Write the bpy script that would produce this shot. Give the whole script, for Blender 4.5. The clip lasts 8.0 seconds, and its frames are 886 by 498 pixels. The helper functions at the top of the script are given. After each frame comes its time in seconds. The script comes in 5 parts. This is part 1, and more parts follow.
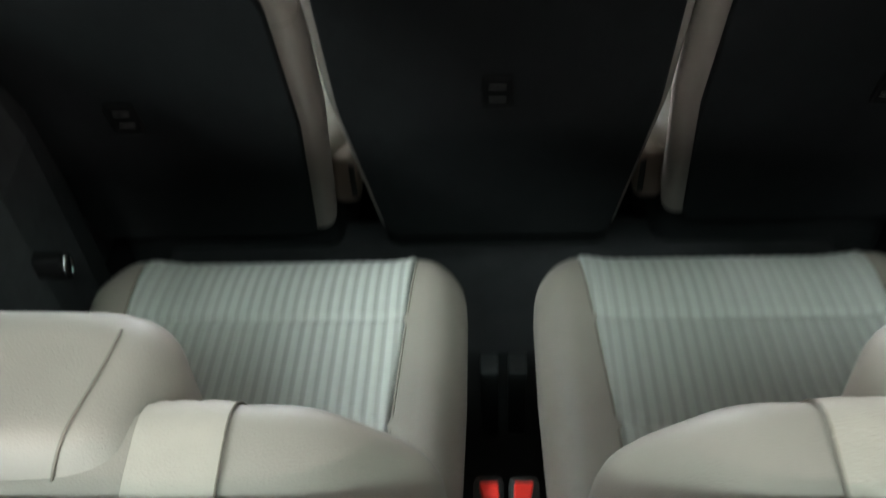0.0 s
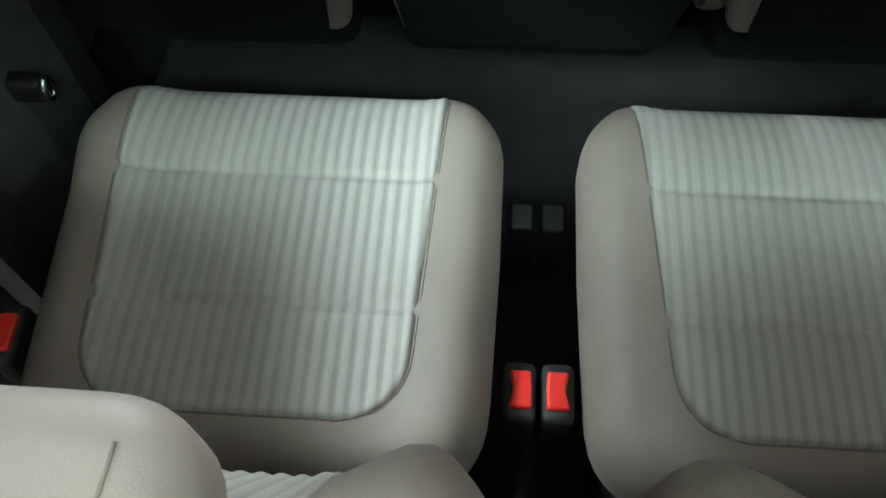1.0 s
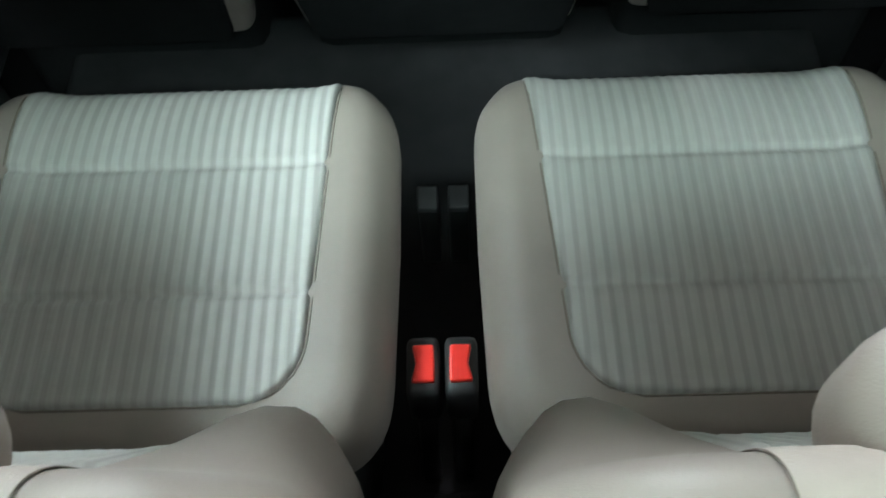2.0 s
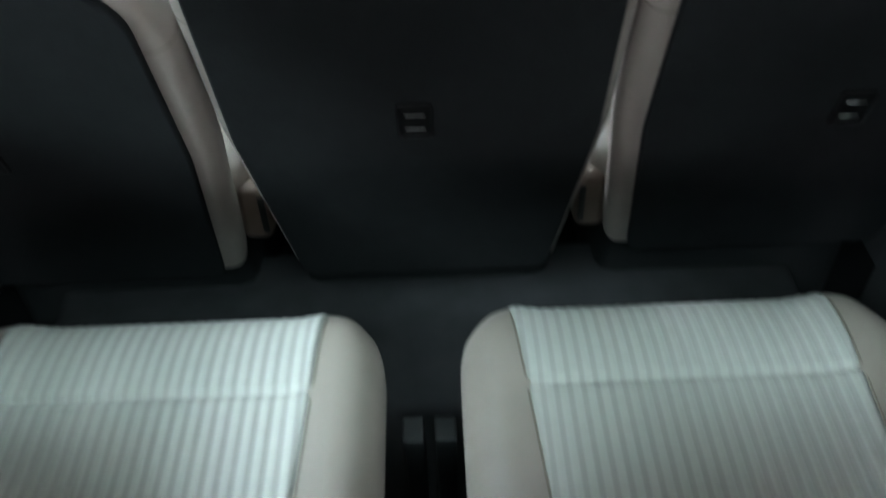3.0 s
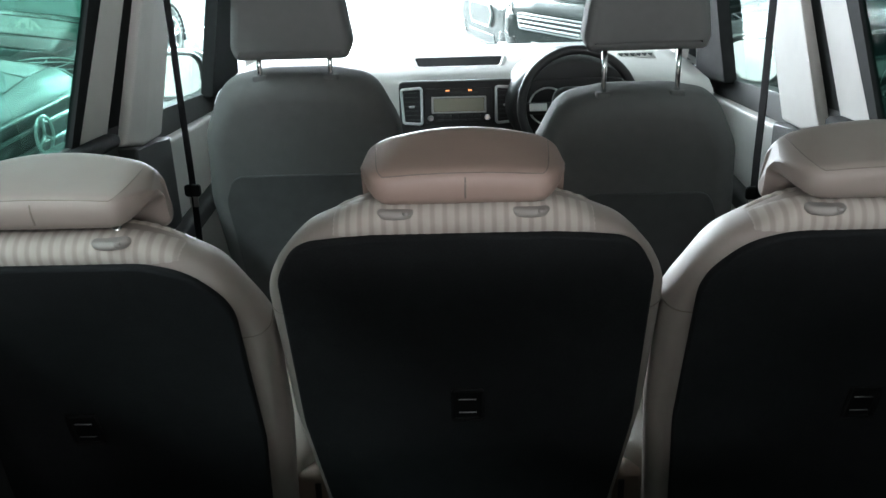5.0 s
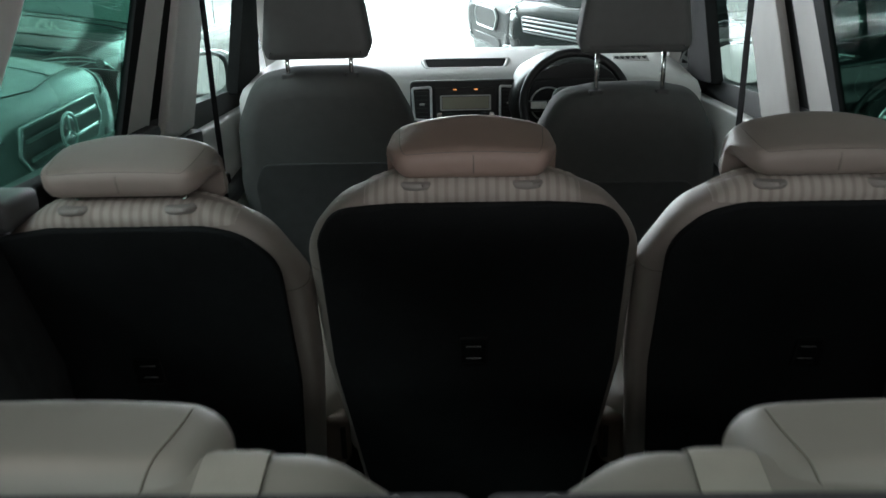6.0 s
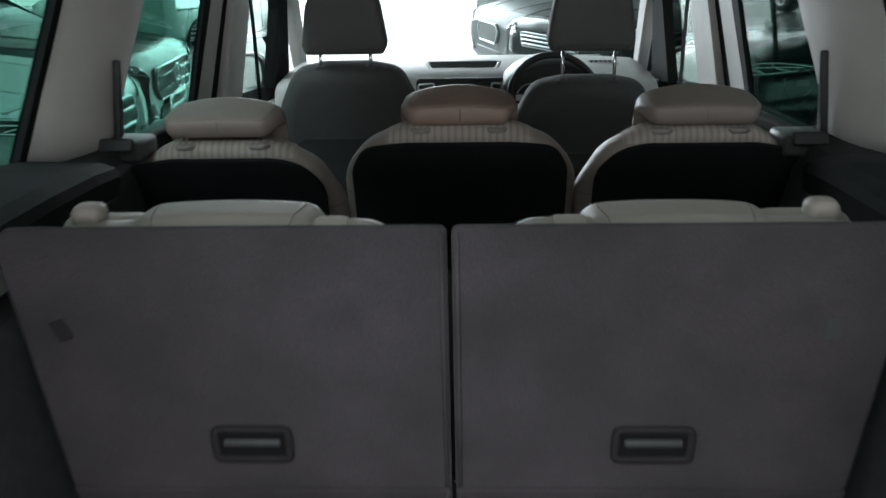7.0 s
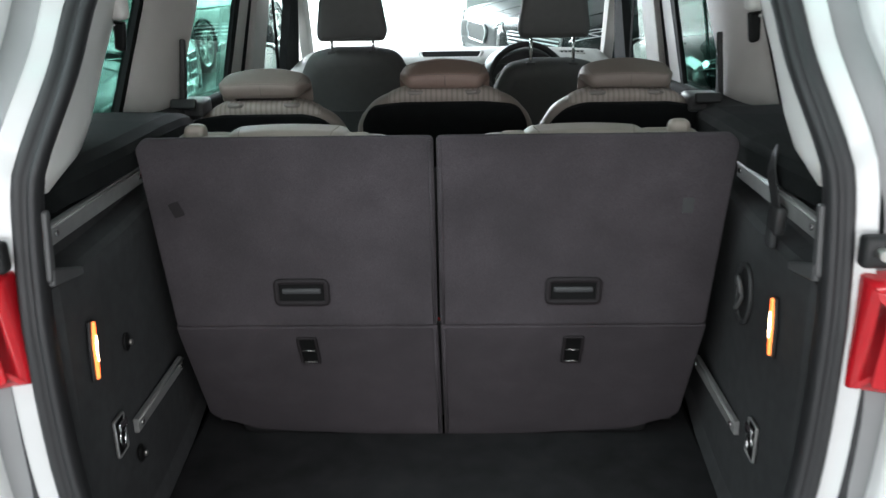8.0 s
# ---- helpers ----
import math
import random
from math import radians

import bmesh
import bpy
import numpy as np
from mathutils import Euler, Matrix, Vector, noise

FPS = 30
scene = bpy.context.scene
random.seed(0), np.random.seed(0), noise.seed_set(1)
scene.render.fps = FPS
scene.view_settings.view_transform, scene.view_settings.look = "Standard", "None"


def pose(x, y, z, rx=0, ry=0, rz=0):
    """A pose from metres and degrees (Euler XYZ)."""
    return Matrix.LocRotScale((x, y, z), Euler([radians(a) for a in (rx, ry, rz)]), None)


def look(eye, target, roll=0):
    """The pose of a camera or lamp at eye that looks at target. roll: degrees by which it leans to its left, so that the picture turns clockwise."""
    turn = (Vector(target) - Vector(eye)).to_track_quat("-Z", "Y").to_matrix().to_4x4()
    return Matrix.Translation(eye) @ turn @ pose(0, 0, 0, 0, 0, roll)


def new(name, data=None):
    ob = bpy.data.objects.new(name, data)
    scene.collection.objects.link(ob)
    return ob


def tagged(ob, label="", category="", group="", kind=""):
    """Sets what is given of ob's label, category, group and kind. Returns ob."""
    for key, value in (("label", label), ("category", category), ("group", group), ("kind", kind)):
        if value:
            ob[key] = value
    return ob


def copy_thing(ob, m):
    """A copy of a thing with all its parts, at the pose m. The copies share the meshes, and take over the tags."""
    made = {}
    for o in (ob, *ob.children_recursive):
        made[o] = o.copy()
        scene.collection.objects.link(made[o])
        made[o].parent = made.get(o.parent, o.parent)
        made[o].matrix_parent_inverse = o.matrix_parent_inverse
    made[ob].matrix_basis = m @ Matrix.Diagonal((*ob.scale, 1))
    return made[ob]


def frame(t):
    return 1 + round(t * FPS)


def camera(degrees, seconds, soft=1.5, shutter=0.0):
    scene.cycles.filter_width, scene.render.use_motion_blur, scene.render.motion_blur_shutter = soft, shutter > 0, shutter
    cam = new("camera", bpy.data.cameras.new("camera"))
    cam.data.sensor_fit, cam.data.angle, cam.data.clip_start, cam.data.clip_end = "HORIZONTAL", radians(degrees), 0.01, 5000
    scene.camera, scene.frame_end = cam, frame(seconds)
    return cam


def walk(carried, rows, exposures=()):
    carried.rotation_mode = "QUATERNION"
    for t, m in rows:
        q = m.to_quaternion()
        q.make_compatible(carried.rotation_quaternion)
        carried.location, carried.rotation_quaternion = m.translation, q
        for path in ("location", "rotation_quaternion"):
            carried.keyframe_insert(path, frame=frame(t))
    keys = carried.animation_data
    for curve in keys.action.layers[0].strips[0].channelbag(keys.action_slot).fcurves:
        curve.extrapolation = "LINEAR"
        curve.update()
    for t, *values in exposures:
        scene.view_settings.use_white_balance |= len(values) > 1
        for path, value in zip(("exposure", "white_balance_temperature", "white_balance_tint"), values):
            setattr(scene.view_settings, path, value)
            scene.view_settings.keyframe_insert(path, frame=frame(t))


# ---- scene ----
cam = camera(54.5, 8.0, 1.5, 0.5)
PATH = [
    (0, (-0.008, 0.05, 1.675), (-0.116, 1.489, 0.29), -3.8),
    (0.2, (-0.024, 0.096, 1.666), (-0.128, 1.381, 0.138), -3.8),
    (0.5, (-0.041, 0.149, 1.671), (-0.146, 1.297, 0.036), -3.0),
    (1, (-0.057, 0.239, 1.67), (-0.15, 1.187, -0.089), -2.2),
    (1.5, (-0.012, 0.223, 1.653), (-0.098, 1.153, -0.115), -1.9),
    (1.7, (0.005, 0.215, 1.648), (-0.053, 1.156, -0.116), -2.2),
    (2.8, (0.065, 0.194, 1.634), (0.031, 1.506, 0.125), -4.7),
    (3, (0.032, 0.198, 1.622), (0.035, 1.631, 0.227), -2.2),
    (3.5, (0.01, 0.161, 1.623), (0.001, 1.809, 0.489), -1.5),
    (4, (0.011, 0.102, 1.627), (-0.009, 1.892, 0.735), -1.8),
    (4.5, (0.008, 0.07, 1.636), (-0.029, 1.91, 0.852), -1.6),
    (4.7, (0.009, 0.063, 1.639), (-0.04, 1.915, 0.884), -1.9),
    (5.8, (0.006, -0.112, 1.67), (-0.062, 1.745, 0.93), -1.5),
    (6, (0.002, -0.177, 1.677), (-0.06, 1.68, 0.937), -1.5),
    (6.5, (0.039, -0.459, 1.695), (-0.026, 1.409, 0.983), -1.5),
    (7, (0.035, -0.769, 1.708), (-0.036, 1.102, 1.005), -1.1),
    (7.4, (0.023, -1.017, 1.719), (-0.039, 0.854, 1.013), -1.0),
    (7.5, (0.028, -1.077, 1.722), (-0.034, 0.795, 1.02), -1.2),
    (7.8, (0.051, -1.261, 1.722), (-0.007, 0.612, 1.023), -1.2),
    (8, (0.062, -1.365, 1.728), (0.009, 0.509, 1.032), -1.0),
]
EXPOSURES = [(0.0, 1.6, 6500, 10), (0.5, 1.82, 6600, 9), (1.0, 2.08, 6400, 9), (1.5, 2.15, 6300, 9), (3.0, 2.2, 5900, 9), (3.5, 2.75, 5800, 9), (4.0, 2.9, 5900, 9), (4.5, 2.45, 6100, 9),
             (4.7, 1.85, 6100, 9), (5.8, 0.0, 6300, 9), (6.0, -0.15, 6300, 9), (6.5, -0.45, 6200, 9), (7.0, -0.45, 6150, 8), (7.5, -0.28, 6200, 9), (8.0, 0.0, 6250, 10)]
walk(cam, [(t, look(eye, aim, roll)) for t, eye, aim, roll in PATH], EXPOSURES)

from mathutils.bvhtree import BVHTree

# ---------------------------------------------------------------- light
world = bpy.data.worlds.new("world")
scene.world = world
world.use_nodes = True
world.node_tree.nodes["Background"].inputs[0].default_value = (0.75, 0.95, 0.92, 1)
world.node_tree.nodes["Background"].inputs[1].default_value = 0.06


def area_lamp(name, m, sx, sy, watts, colour):
    data = bpy.data.lights.new(name, "AREA")
    data.shape, data.size, data.size_y, data.energy, data.color = "RECTANGLE", sx, sy, watts, colour
    ob = new(name, data)
    ob.matrix_world = m
    return ob


# showroom daylight from the glazed front, ceiling light rows, and an added rear fill
area_lamp("front_daylight", look((-2.6, 15.5, 3.2), (-2.6, 0, 1.0)), 7, 5.0, 2700, (0.95, 1.0, 1.04))
area_lamp("ceiling_row", look((-4.2, 3.5, 5.2), (-4.2, 3.5, 0)), 0.6, 16, 720, (0.84, 1.0, 1.01))
area_lamp("ceiling_row", look((4.4, 3.5, 5.2), (4.4, 3.5, 0)), 0.6, 16, 110, (0.84, 1.0, 1.01))
area_lamp("ceiling_row", look((-1.0, -2.9, 5.2), (-1.0, -2.9, 0)), 8, 0.6, 140, (0.76, 1.0, 0.95))
area_lamp("ceiling_row", look((0, -6.2, 5.2), (0, -6.2, 0)), 14, 0.6, 450, (1.0, 0.96, 0.97))
# fill lamp added to lift rear-facing surfaces; wall_back has no window
area_lamp("rear_fill", look((0.0, -10.5, 1.9), (0.0, 0, 1.3)), 20, 3.2, 1000, (1.0, 0.97, 0.97))


# ---------------------------------------------------------------- materials
def mat(name, col, rough=0.6, metal=0.0, var=0.12, scale=30.0, bump=0.0, bscale=600.0, spec=0.5, col2=None, coat=0.0):
    m = bpy.data.materials.new(name)
    m.use_nodes = True
    nt = m.node_tree
    b = nt.nodes["Principled BSDF"]
    b.inputs["Roughness"].default_value = rough
    b.inputs["Metallic"].default_value = metal
    b.inputs["Specular IOR Level"].default_value = spec
    b.inputs["Coat Weight"].default_value = coat
    b.inputs["Coat Roughness"].default_value = 0.05
    tc = nt.nodes.new("ShaderNodeTexCoord")
    n1 = nt.nodes.new("ShaderNodeTexNoise")
    n1.inputs["Scale"].default_value = scale
    n1.inputs["Detail"].default_value = 5
    n2 = nt.nodes.new("ShaderNodeTexNoise")
    n2.inputs["Scale"].default_value = scale / 7.0
    n2.inputs["Detail"].default_value = 3
    for n in (n1, n2):
        nt.links.new(tc.outputs["Object"], n.inputs["Vector"])
    add = nt.nodes.new("ShaderNodeMath")
    add.operation = "ADD"
    nt.links.new(n1.outputs["Fac"], add.inputs[0])
    nt.links.new(n2.outputs["Fac"], add.inputs[1])
    ramp = nt.nodes.new("ShaderNodeValToRGB")
    lo = tuple(c * (1 - var) for c in col) if col2 is None else col2
    hi = tuple(min(1, c * (1 + var)) for c in col) if col2 is None else col
    ramp.color_ramp.elements[0].position, ramp.color_ramp.elements[0].color = 0.32, (*lo, 1)
    ramp.color_ramp.elements[1].position, ramp.color_ramp.elements[1].color = 0.68, (*hi, 1)
    half = nt.nodes.new("ShaderNodeMath")
    half.operation = "MULTIPLY"
    half.inputs[1].default_value = 0.5
    nt.links.new(add.outputs[0], half.inputs[0])
    nt.links.new(half.outputs[0], ramp.inputs[0])
    nt.links.new(ramp.outputs[0], b.inputs["Base Color"])
    if bump:
        n3 = nt.nodes.new("ShaderNodeTexNoise")
        n3.inputs["Scale"].default_value = bscale
        n3.inputs["Detail"].default_value = 2
        nt.links.new(tc.outputs["Object"], n3.inputs["Vector"])
        bp = nt.nodes.new("ShaderNodeBump")
        bp.inputs["Strength"].default_value = bump
        bp.inputs["Distance"].default_value = 0.001
        nt.links.new(n3.outputs["Fac"], bp.inputs["Height"])
        nt.links.new(bp.outputs[0], b.inputs["Normal"])
    return m


def glass(name, col, rough=0.0):
    m = bpy.data.materials.new(name)
    m.use_nodes = True
    nt = m.node_tree
    nt.nodes.remove(nt.nodes["Principled BSDF"])
    tr = nt.nodes.new("ShaderNodeBsdfTransparent")
    tr.inputs[0].default_value = (*col, 1)
    gl = nt.nodes.new("ShaderNodeBsdfGlossy")
    gl.inputs["Roughness"].default_value = rough
    lw = nt.nodes.new("ShaderNodeLayerWeight")
    lw.inputs[0].default_value = 0.5
    pw = nt.nodes.new("ShaderNodeMath")
    pw.operation = "POWER"
    pw.inputs[1].default_value = 5.0
    nt.links.new(lw.outputs["Facing"], pw.inputs[0])
    fr = nt.nodes.new("ShaderNodeMath")
    fr.operation = "MULTIPLY_ADD"
    fr.inputs[1].default_value, fr.inputs[2].default_value = 0.6, 0.03
    nt.links.new(pw.outputs[0], fr.inputs[0])
    mx = nt.nodes.new("ShaderNodeMixShader")
    nt.links.new(fr.outputs[0], mx.inputs[0])
    nt.links.new(tr.outputs[0], mx.inputs[1])
    nt.links.new(gl.outputs[0], mx.inputs[2])
    nt.links.new(mx.outputs[0], nt.nodes["Material Output"].inputs[0])
    return m


def glow(name, col, strength):
    m = bpy.data.materials.new(name)
    m.use_nodes = True
    b = m.node_tree.nodes["Principled BSDF"]
    b.inputs["Base Color"].default_value = (*col, 1)
    b.inputs["Emission Color"].default_value = (*col, 1)
    b.inputs["Emission Strength"].default_value = strength
    return m


M_BEIGE = mat("beige_leatherette", (0.240, 0.204, 0.176), 0.55, var=0.06, scale=25, bump=0.25, bscale=900)
M_BEIGE_BACK = mat("greyed_beige_leatherette", (0.235, 0.20, 0.176), 0.58, var=0.07, scale=25, bump=0.25, bscale=900)
M_HINGE = mat("brown_hinge_plastic", (0.17, 0.125, 0.10), 0.5, var=0.1, scale=30, bump=0.2, bscale=900)
M_HEAD = mat("taupe_headrest_leatherette", (0.225, 0.188, 0.163), 0.55, var=0.06, scale=25, bump=0.25, bscale=900)
M_HEADWARM = mat("warm_brown_headrest_leatherette", (0.27, 0.192, 0.160), 0.55, var=0.07, scale=25, bump=0.25, bscale=900)


def ribbed_fabric(name, light, dark, pitch, axis="X"):
    """Woven stripes of the given pitch along one axis, with fine cross threads."""
    m = mat(name, light, 0.88, var=0.05, scale=60, bump=0.0)
    nt = m.node_tree
    b = nt.nodes["Principled BSDF"]
    ramp = [n for n in nt.nodes if n.type == "VALTORGB"][0]
    tc = [n for n in nt.nodes if n.type == "TEX_COORD"][0]
    sep = nt.nodes.new("ShaderNodeSeparateXYZ")
    nt.links.new(tc.outputs["Object"], sep.inputs[0])

    def wave(out, p):
        mul, sn = nt.nodes.new("ShaderNodeMath"), nt.nodes.new("ShaderNodeMath")
        mul.operation, sn.operation = "MULTIPLY", "COSINE"
        mul.inputs[1].default_value = 2 * math.pi / p
        nt.links.new(out, mul.inputs[0])
        nt.links.new(mul.outputs[0], sn.inputs[0])
        return sn.outputs[0]

    mr = nt.nodes.new("ShaderNodeMapRange")
    mr.inputs["From Min"].default_value, mr.inputs["From Max"].default_value = -0.75, 0.15
    nt.links.new(wave(sep.outputs[axis], pitch), mr.inputs["Value"])
    mix = nt.nodes.new("ShaderNodeMix")
    mix.data_type = "RGBA"
    mix.inputs["A"].default_value = (*dark, 1)
    nt.links.new(mr.outputs[0], mix.inputs["Factor"])
    nt.links.new(ramp.outputs[0], mix.inputs["B"])
    nt.links.new(mix.outputs["Result"], b.inputs["Base Color"])
    bp = nt.nodes.new("ShaderNodeBump")
    bp.inputs["Strength"].default_value, bp.inputs["Distance"].default_value = 0.35, 0.0006
    nz = nt.nodes.new("ShaderNodeTexNoise")
    nz.inputs["Scale"].default_value = 1400
    nt.links.new(tc.outputs["Object"], nz.inputs["Vector"])
    nt.links.new(nz.outputs["Fac"], bp.inputs["Height"])
    nt.links.new(bp.outputs[0], b.inputs["Normal"])
    return m


M_STRIPE_BACK = ribbed_fabric("ribbed_top_fabric", (0.37, 0.33, 0.29), (0.285, 0.25, 0.22), 0.0143)
M_FABRIC = mat("grey_seat_fabric", (0.085, 0.087, 0.084), 0.85, var=0.08, scale=40, bump=0.35, bscale=1600)
M_STRIPE = ribbed_fabric("ribbed_seat_fabric", (0.405, 0.397, 0.368), (0.328, 0.320, 0.296), 0.0143)
# the seat fabric's grey, darkened to hold the shade low on the backs
M_POCKET = mat("seat_pocket_cloth_in_shade", (0.052, 0.054, 0.053), 0.9, var=0.15, bump=0.3, bscale=1500)
M_DARKBACK = mat("black_seat_back_felt", (0.0115, 0.0125, 0.0130), 0.95, var=0.2, scale=40, bump=0.5, bscale=1500, spec=0.15)
M_HANDLE = mat("charcoal_handle_plastic", (0.019, 0.0165, 0.0175), 0.7, var=0.12, scale=60, bump=0.3, bscale=1000, spec=0.15)
M_LATCH = mat("matt_black_latch_plastic", (0.004, 0.004, 0.004), 0.6, var=0.1, spec=0.2)
M_TRAY = mat("black_tray_rubber", (0.010, 0.010, 0.010), 0.9, var=0.1, spec=0.03)
M_WEBBING = mat("black_belt_webbing", (0.0055, 0.0055, 0.006), 0.95, var=0.15, scale=60, bump=0.4, bscale=1500, spec=0.03)
M_STRIP = mat("pale_embossed_strip", (0.33, 0.285, 0.245), 0.6, var=0.06, scale=60, bump=0.3, bscale=700)
M_CARPET = mat("charcoal_boot_carpet", (0.0435, 0.0365, 0.041), 0.95, var=0.24, scale=13, bump=0.9, bscale=1400)


def worn(m, blotch, depth, grain):
    """Adds soft darker stains and a fine fleck to a cloth's colour."""
    nt = m.node_tree
    b, tc = nt.nodes["Principled BSDF"], [n for n in nt.nodes if n.type == "TEX_COORD"][0]
    src = b.inputs["Base Color"].links[0].from_socket
    for scale, detail, lo, hi, dark, light in ((blotch, 5, 0.40, 0.62, depth, 1.06), (grain, 2, 0.30, 0.70, 0.78, 1.22)):
        nz, mr, mx = nt.nodes.new("ShaderNodeTexNoise"), nt.nodes.new("ShaderNodeMapRange"), nt.nodes.new("ShaderNodeVectorMath")
        nz.inputs["Scale"].default_value, nz.inputs["Detail"].default_value = scale, detail
        mr.inputs["From Min"].default_value, mr.inputs["From Max"].default_value, mr.inputs["To Min"].default_value, mr.inputs["To Max"].default_value = lo, hi, dark, light
        mx.operation = "SCALE"
        nt.links.new(tc.outputs["Object"], nz.inputs["Vector"])
        nt.links.new(nz.outputs["Fac"], mr.inputs["Value"])
        nt.links.new(src, mx.inputs[0])
        nt.links.new(mr.outputs[0], mx.inputs["Scale"])
        src = mx.outputs[0]
    nt.links.new(src, b.inputs["Base Color"])


worn(M_CARPET, 5.0, 0.80, 420)
worn(M_DARKBACK, 4.0, 0.80, 500)
M_FLOORCARPET = mat("black_floor_carpet", (0.007, 0.007, 0.0075), 0.95, var=0.30, scale=16, bump=0.9, bscale=1400, spec=0.08)
M_BLACK = mat("black_plastic", (0.018, 0.018, 0.018), 0.5, var=0.15, scale=60, bump=0.3, bscale=1200)
M_DGREY = mat("dark_grey_plastic", (0.035, 0.036, 0.037), 0.6, var=0.15, scale=50, bump=0.4, bscale=1300)
M_LINING = mat("charcoal_boot_lining", (0.052, 0.053, 0.054), 0.85, var=0.2, scale=40, bump=0.5, bscale=900, spec=0.10)
M_SHELF = mat("black_shelf_plastic", (0.012, 0.013, 0.013), 0.85, var=0.2, scale=50, bump=0.4, bscale=1200, spec=0.06)
M_RUBBER = mat("black_rubber", (0.02, 0.02, 0.021), 0.55, var=0.1)
M_SEAL = mat("matt_black_window_seal", (0.008, 0.009, 0.009), 0.8, var=0.1, spec=0.1)
M_TRIM = mat("light_grey_trim", (0.60, 0.58, 0.55), 0.6, var=0.05, scale=15, bump=0.2, bscale=1200)
M_TAILTRIM = mat("off_white_tail_trim", (0.76, 0.74, 0.71), 0.55, var=0.04, scale=12, bump=0.2, bscale=1200)
M_COLLAR = mat("grey_collar_plastic", (0.25, 0.23, 0.21), 0.6, var=0.05)
M_LINER = mat("headliner_cloth", (0.55, 0.53, 0.49), 0.9, var=0.06, scale=30, bump=0.3, bscale=1500)
M_PAINT = mat("white_car_paint", (0.70, 0.70, 0.69), 0.25, var=0.02, coat=0.5)
M_STEEL = mat("brushed_steel", (0.45, 0.44, 0.42), 0.38, metal=1.0, var=0.1, scale=80)
M_RAIL = mat("satin_grey_rail_metal", (0.36, 0.36, 0.35), 0.42, metal=0.55, var=0.12, scale=60)
M_CHROME = mat("chrome", (0.75, 0.75, 0.75), 0.12, metal=1.0, var=0.02)
M_RED = mat("red_button_plastic", (0.80, 0.03, 0.02), 0.4, var=0.05)
M_REDLENS = mat("red_lamp_lens", (0.55, 0.012, 0.02), 0.12, var=0.05, coat=0.6)
M_GLASS = glass("tinted_side_glass", (0.36, 0.55, 0.490))
M_CLEAR = glass("clear_glass", (0.86, 0.95, 0.92))
M_SFLOOR = mat("polished_showroom_tiles", (0.26, 0.275, 0.27), 0.12, var=0.04, scale=3)
M_WALL = mat("white_showroom_wall", (0.78, 0.78, 0.76), 0.8, var=0.03, scale=4)
M_DASH = mat("light_grey_dash_plastic", (0.52, 0.51, 0.49), 0.55, var=0.05, scale=30, bump=0.3, bscale=1000)
M_LAMP = glow("boot_lamp_glow", (1.0, 0.30, 0.07), 1.7)
M_CORE = glow("boot_lamp_core", (1.0, 0.82, 0.55), 14.0)
M_LEVER = mat("mid_grey_lever_plastic", (0.06, 0.06, 0.06), 0.5, var=0.06)
M_COVER = mat("mid_grey_cover_plastic", (0.085, 0.085, 0.085), 0.5, var=0.06)
M_BOOTFLOOR = mat("charcoal_boot_floor_carpet", (0.030, 0.030, 0.031), 0.95, var=0.35, scale=14, bump=0.9, bscale=1300, spec=0.1)
M_DARKWALL = mat("dark_partition", (0.10, 0.11, 0.11), 0.6, var=0.1, scale=3)
M_THREAD = mat("dark_seam_thread", (0.16, 0.135, 0.11), 0.8)
M_LCD = mat("pale_display", (0.42, 0.40, 0.30), 0.3, var=0.03)
M_LED = glow("orange_radio_keys", (1.0, 0.35, 0.12), 1.2)
M_SILVER = mat("satin_silver_trim", (0.62, 0.62, 0.60), 0.3, metal=0.8, var=0.03)
M_CARSILVER = mat("silver_car_paint", (0.24, 0.27, 0.265), 0.42, metal=0.3, var=0.03, coat=0.12)
M_CARDARK = mat("dark_car_paint", (0.010, 0.013, 0.014), 0.06, var=0.05, spec=0.35)
M_CARGREY = mat("grey_car_paint", (0.022, 0.028, 0.027), 0.22, var=0.04, spec=0.12)
M_CARMID = mat("mid_grey_car_paint", (0.050, 0.053, 0.053), 0.42, var=0.04, spec=0.12)
M_SATIN = mat("satin_grille_metal", (0.36, 0.37, 0.37), 0.30, metal=0.9, var=0.05)
M_CARWHITE = mat("white_parked_paint", (0.75, 0.76, 0.75), 0.2, var=0.02, coat=0.6)
M_CARGLASS = mat("dark_car_glass", (0.012, 0.016, 0.016), 0.15, var=0.02, spec=0.03)
M_BOWL = mat("dark_headlight_bowl", (0.03, 0.035, 0.036), 0.06, var=0.2, scale=60, coat=0.5)
M_TYRE = mat("tyre_rubber", (0.022, 0.022, 0.022), 0.8, var=0.1)
M_COLUMN = mat("pale_green_column_paint", (0.42, 0.60, 0.54), 0.6, var=0.04, scale=5)
M_BADGE = mat("bright_badge_metal", (0.85, 0.87, 0.87), 0.35, metal=0.4, var=0.03)
M_CEIL = mat("grey_showroom_ceiling", (0.30, 0.31, 0.31), 0.8, var=0.05, scale=3)
M_GREYWALL = mat("grey_showroom_wall", (0.62, 0.63, 0.62), 0.7, var=0.06, scale=2)
M_SKYGLOW = glow("overexposed_daylight", (1.0, 1.0, 0.98), 2.6)


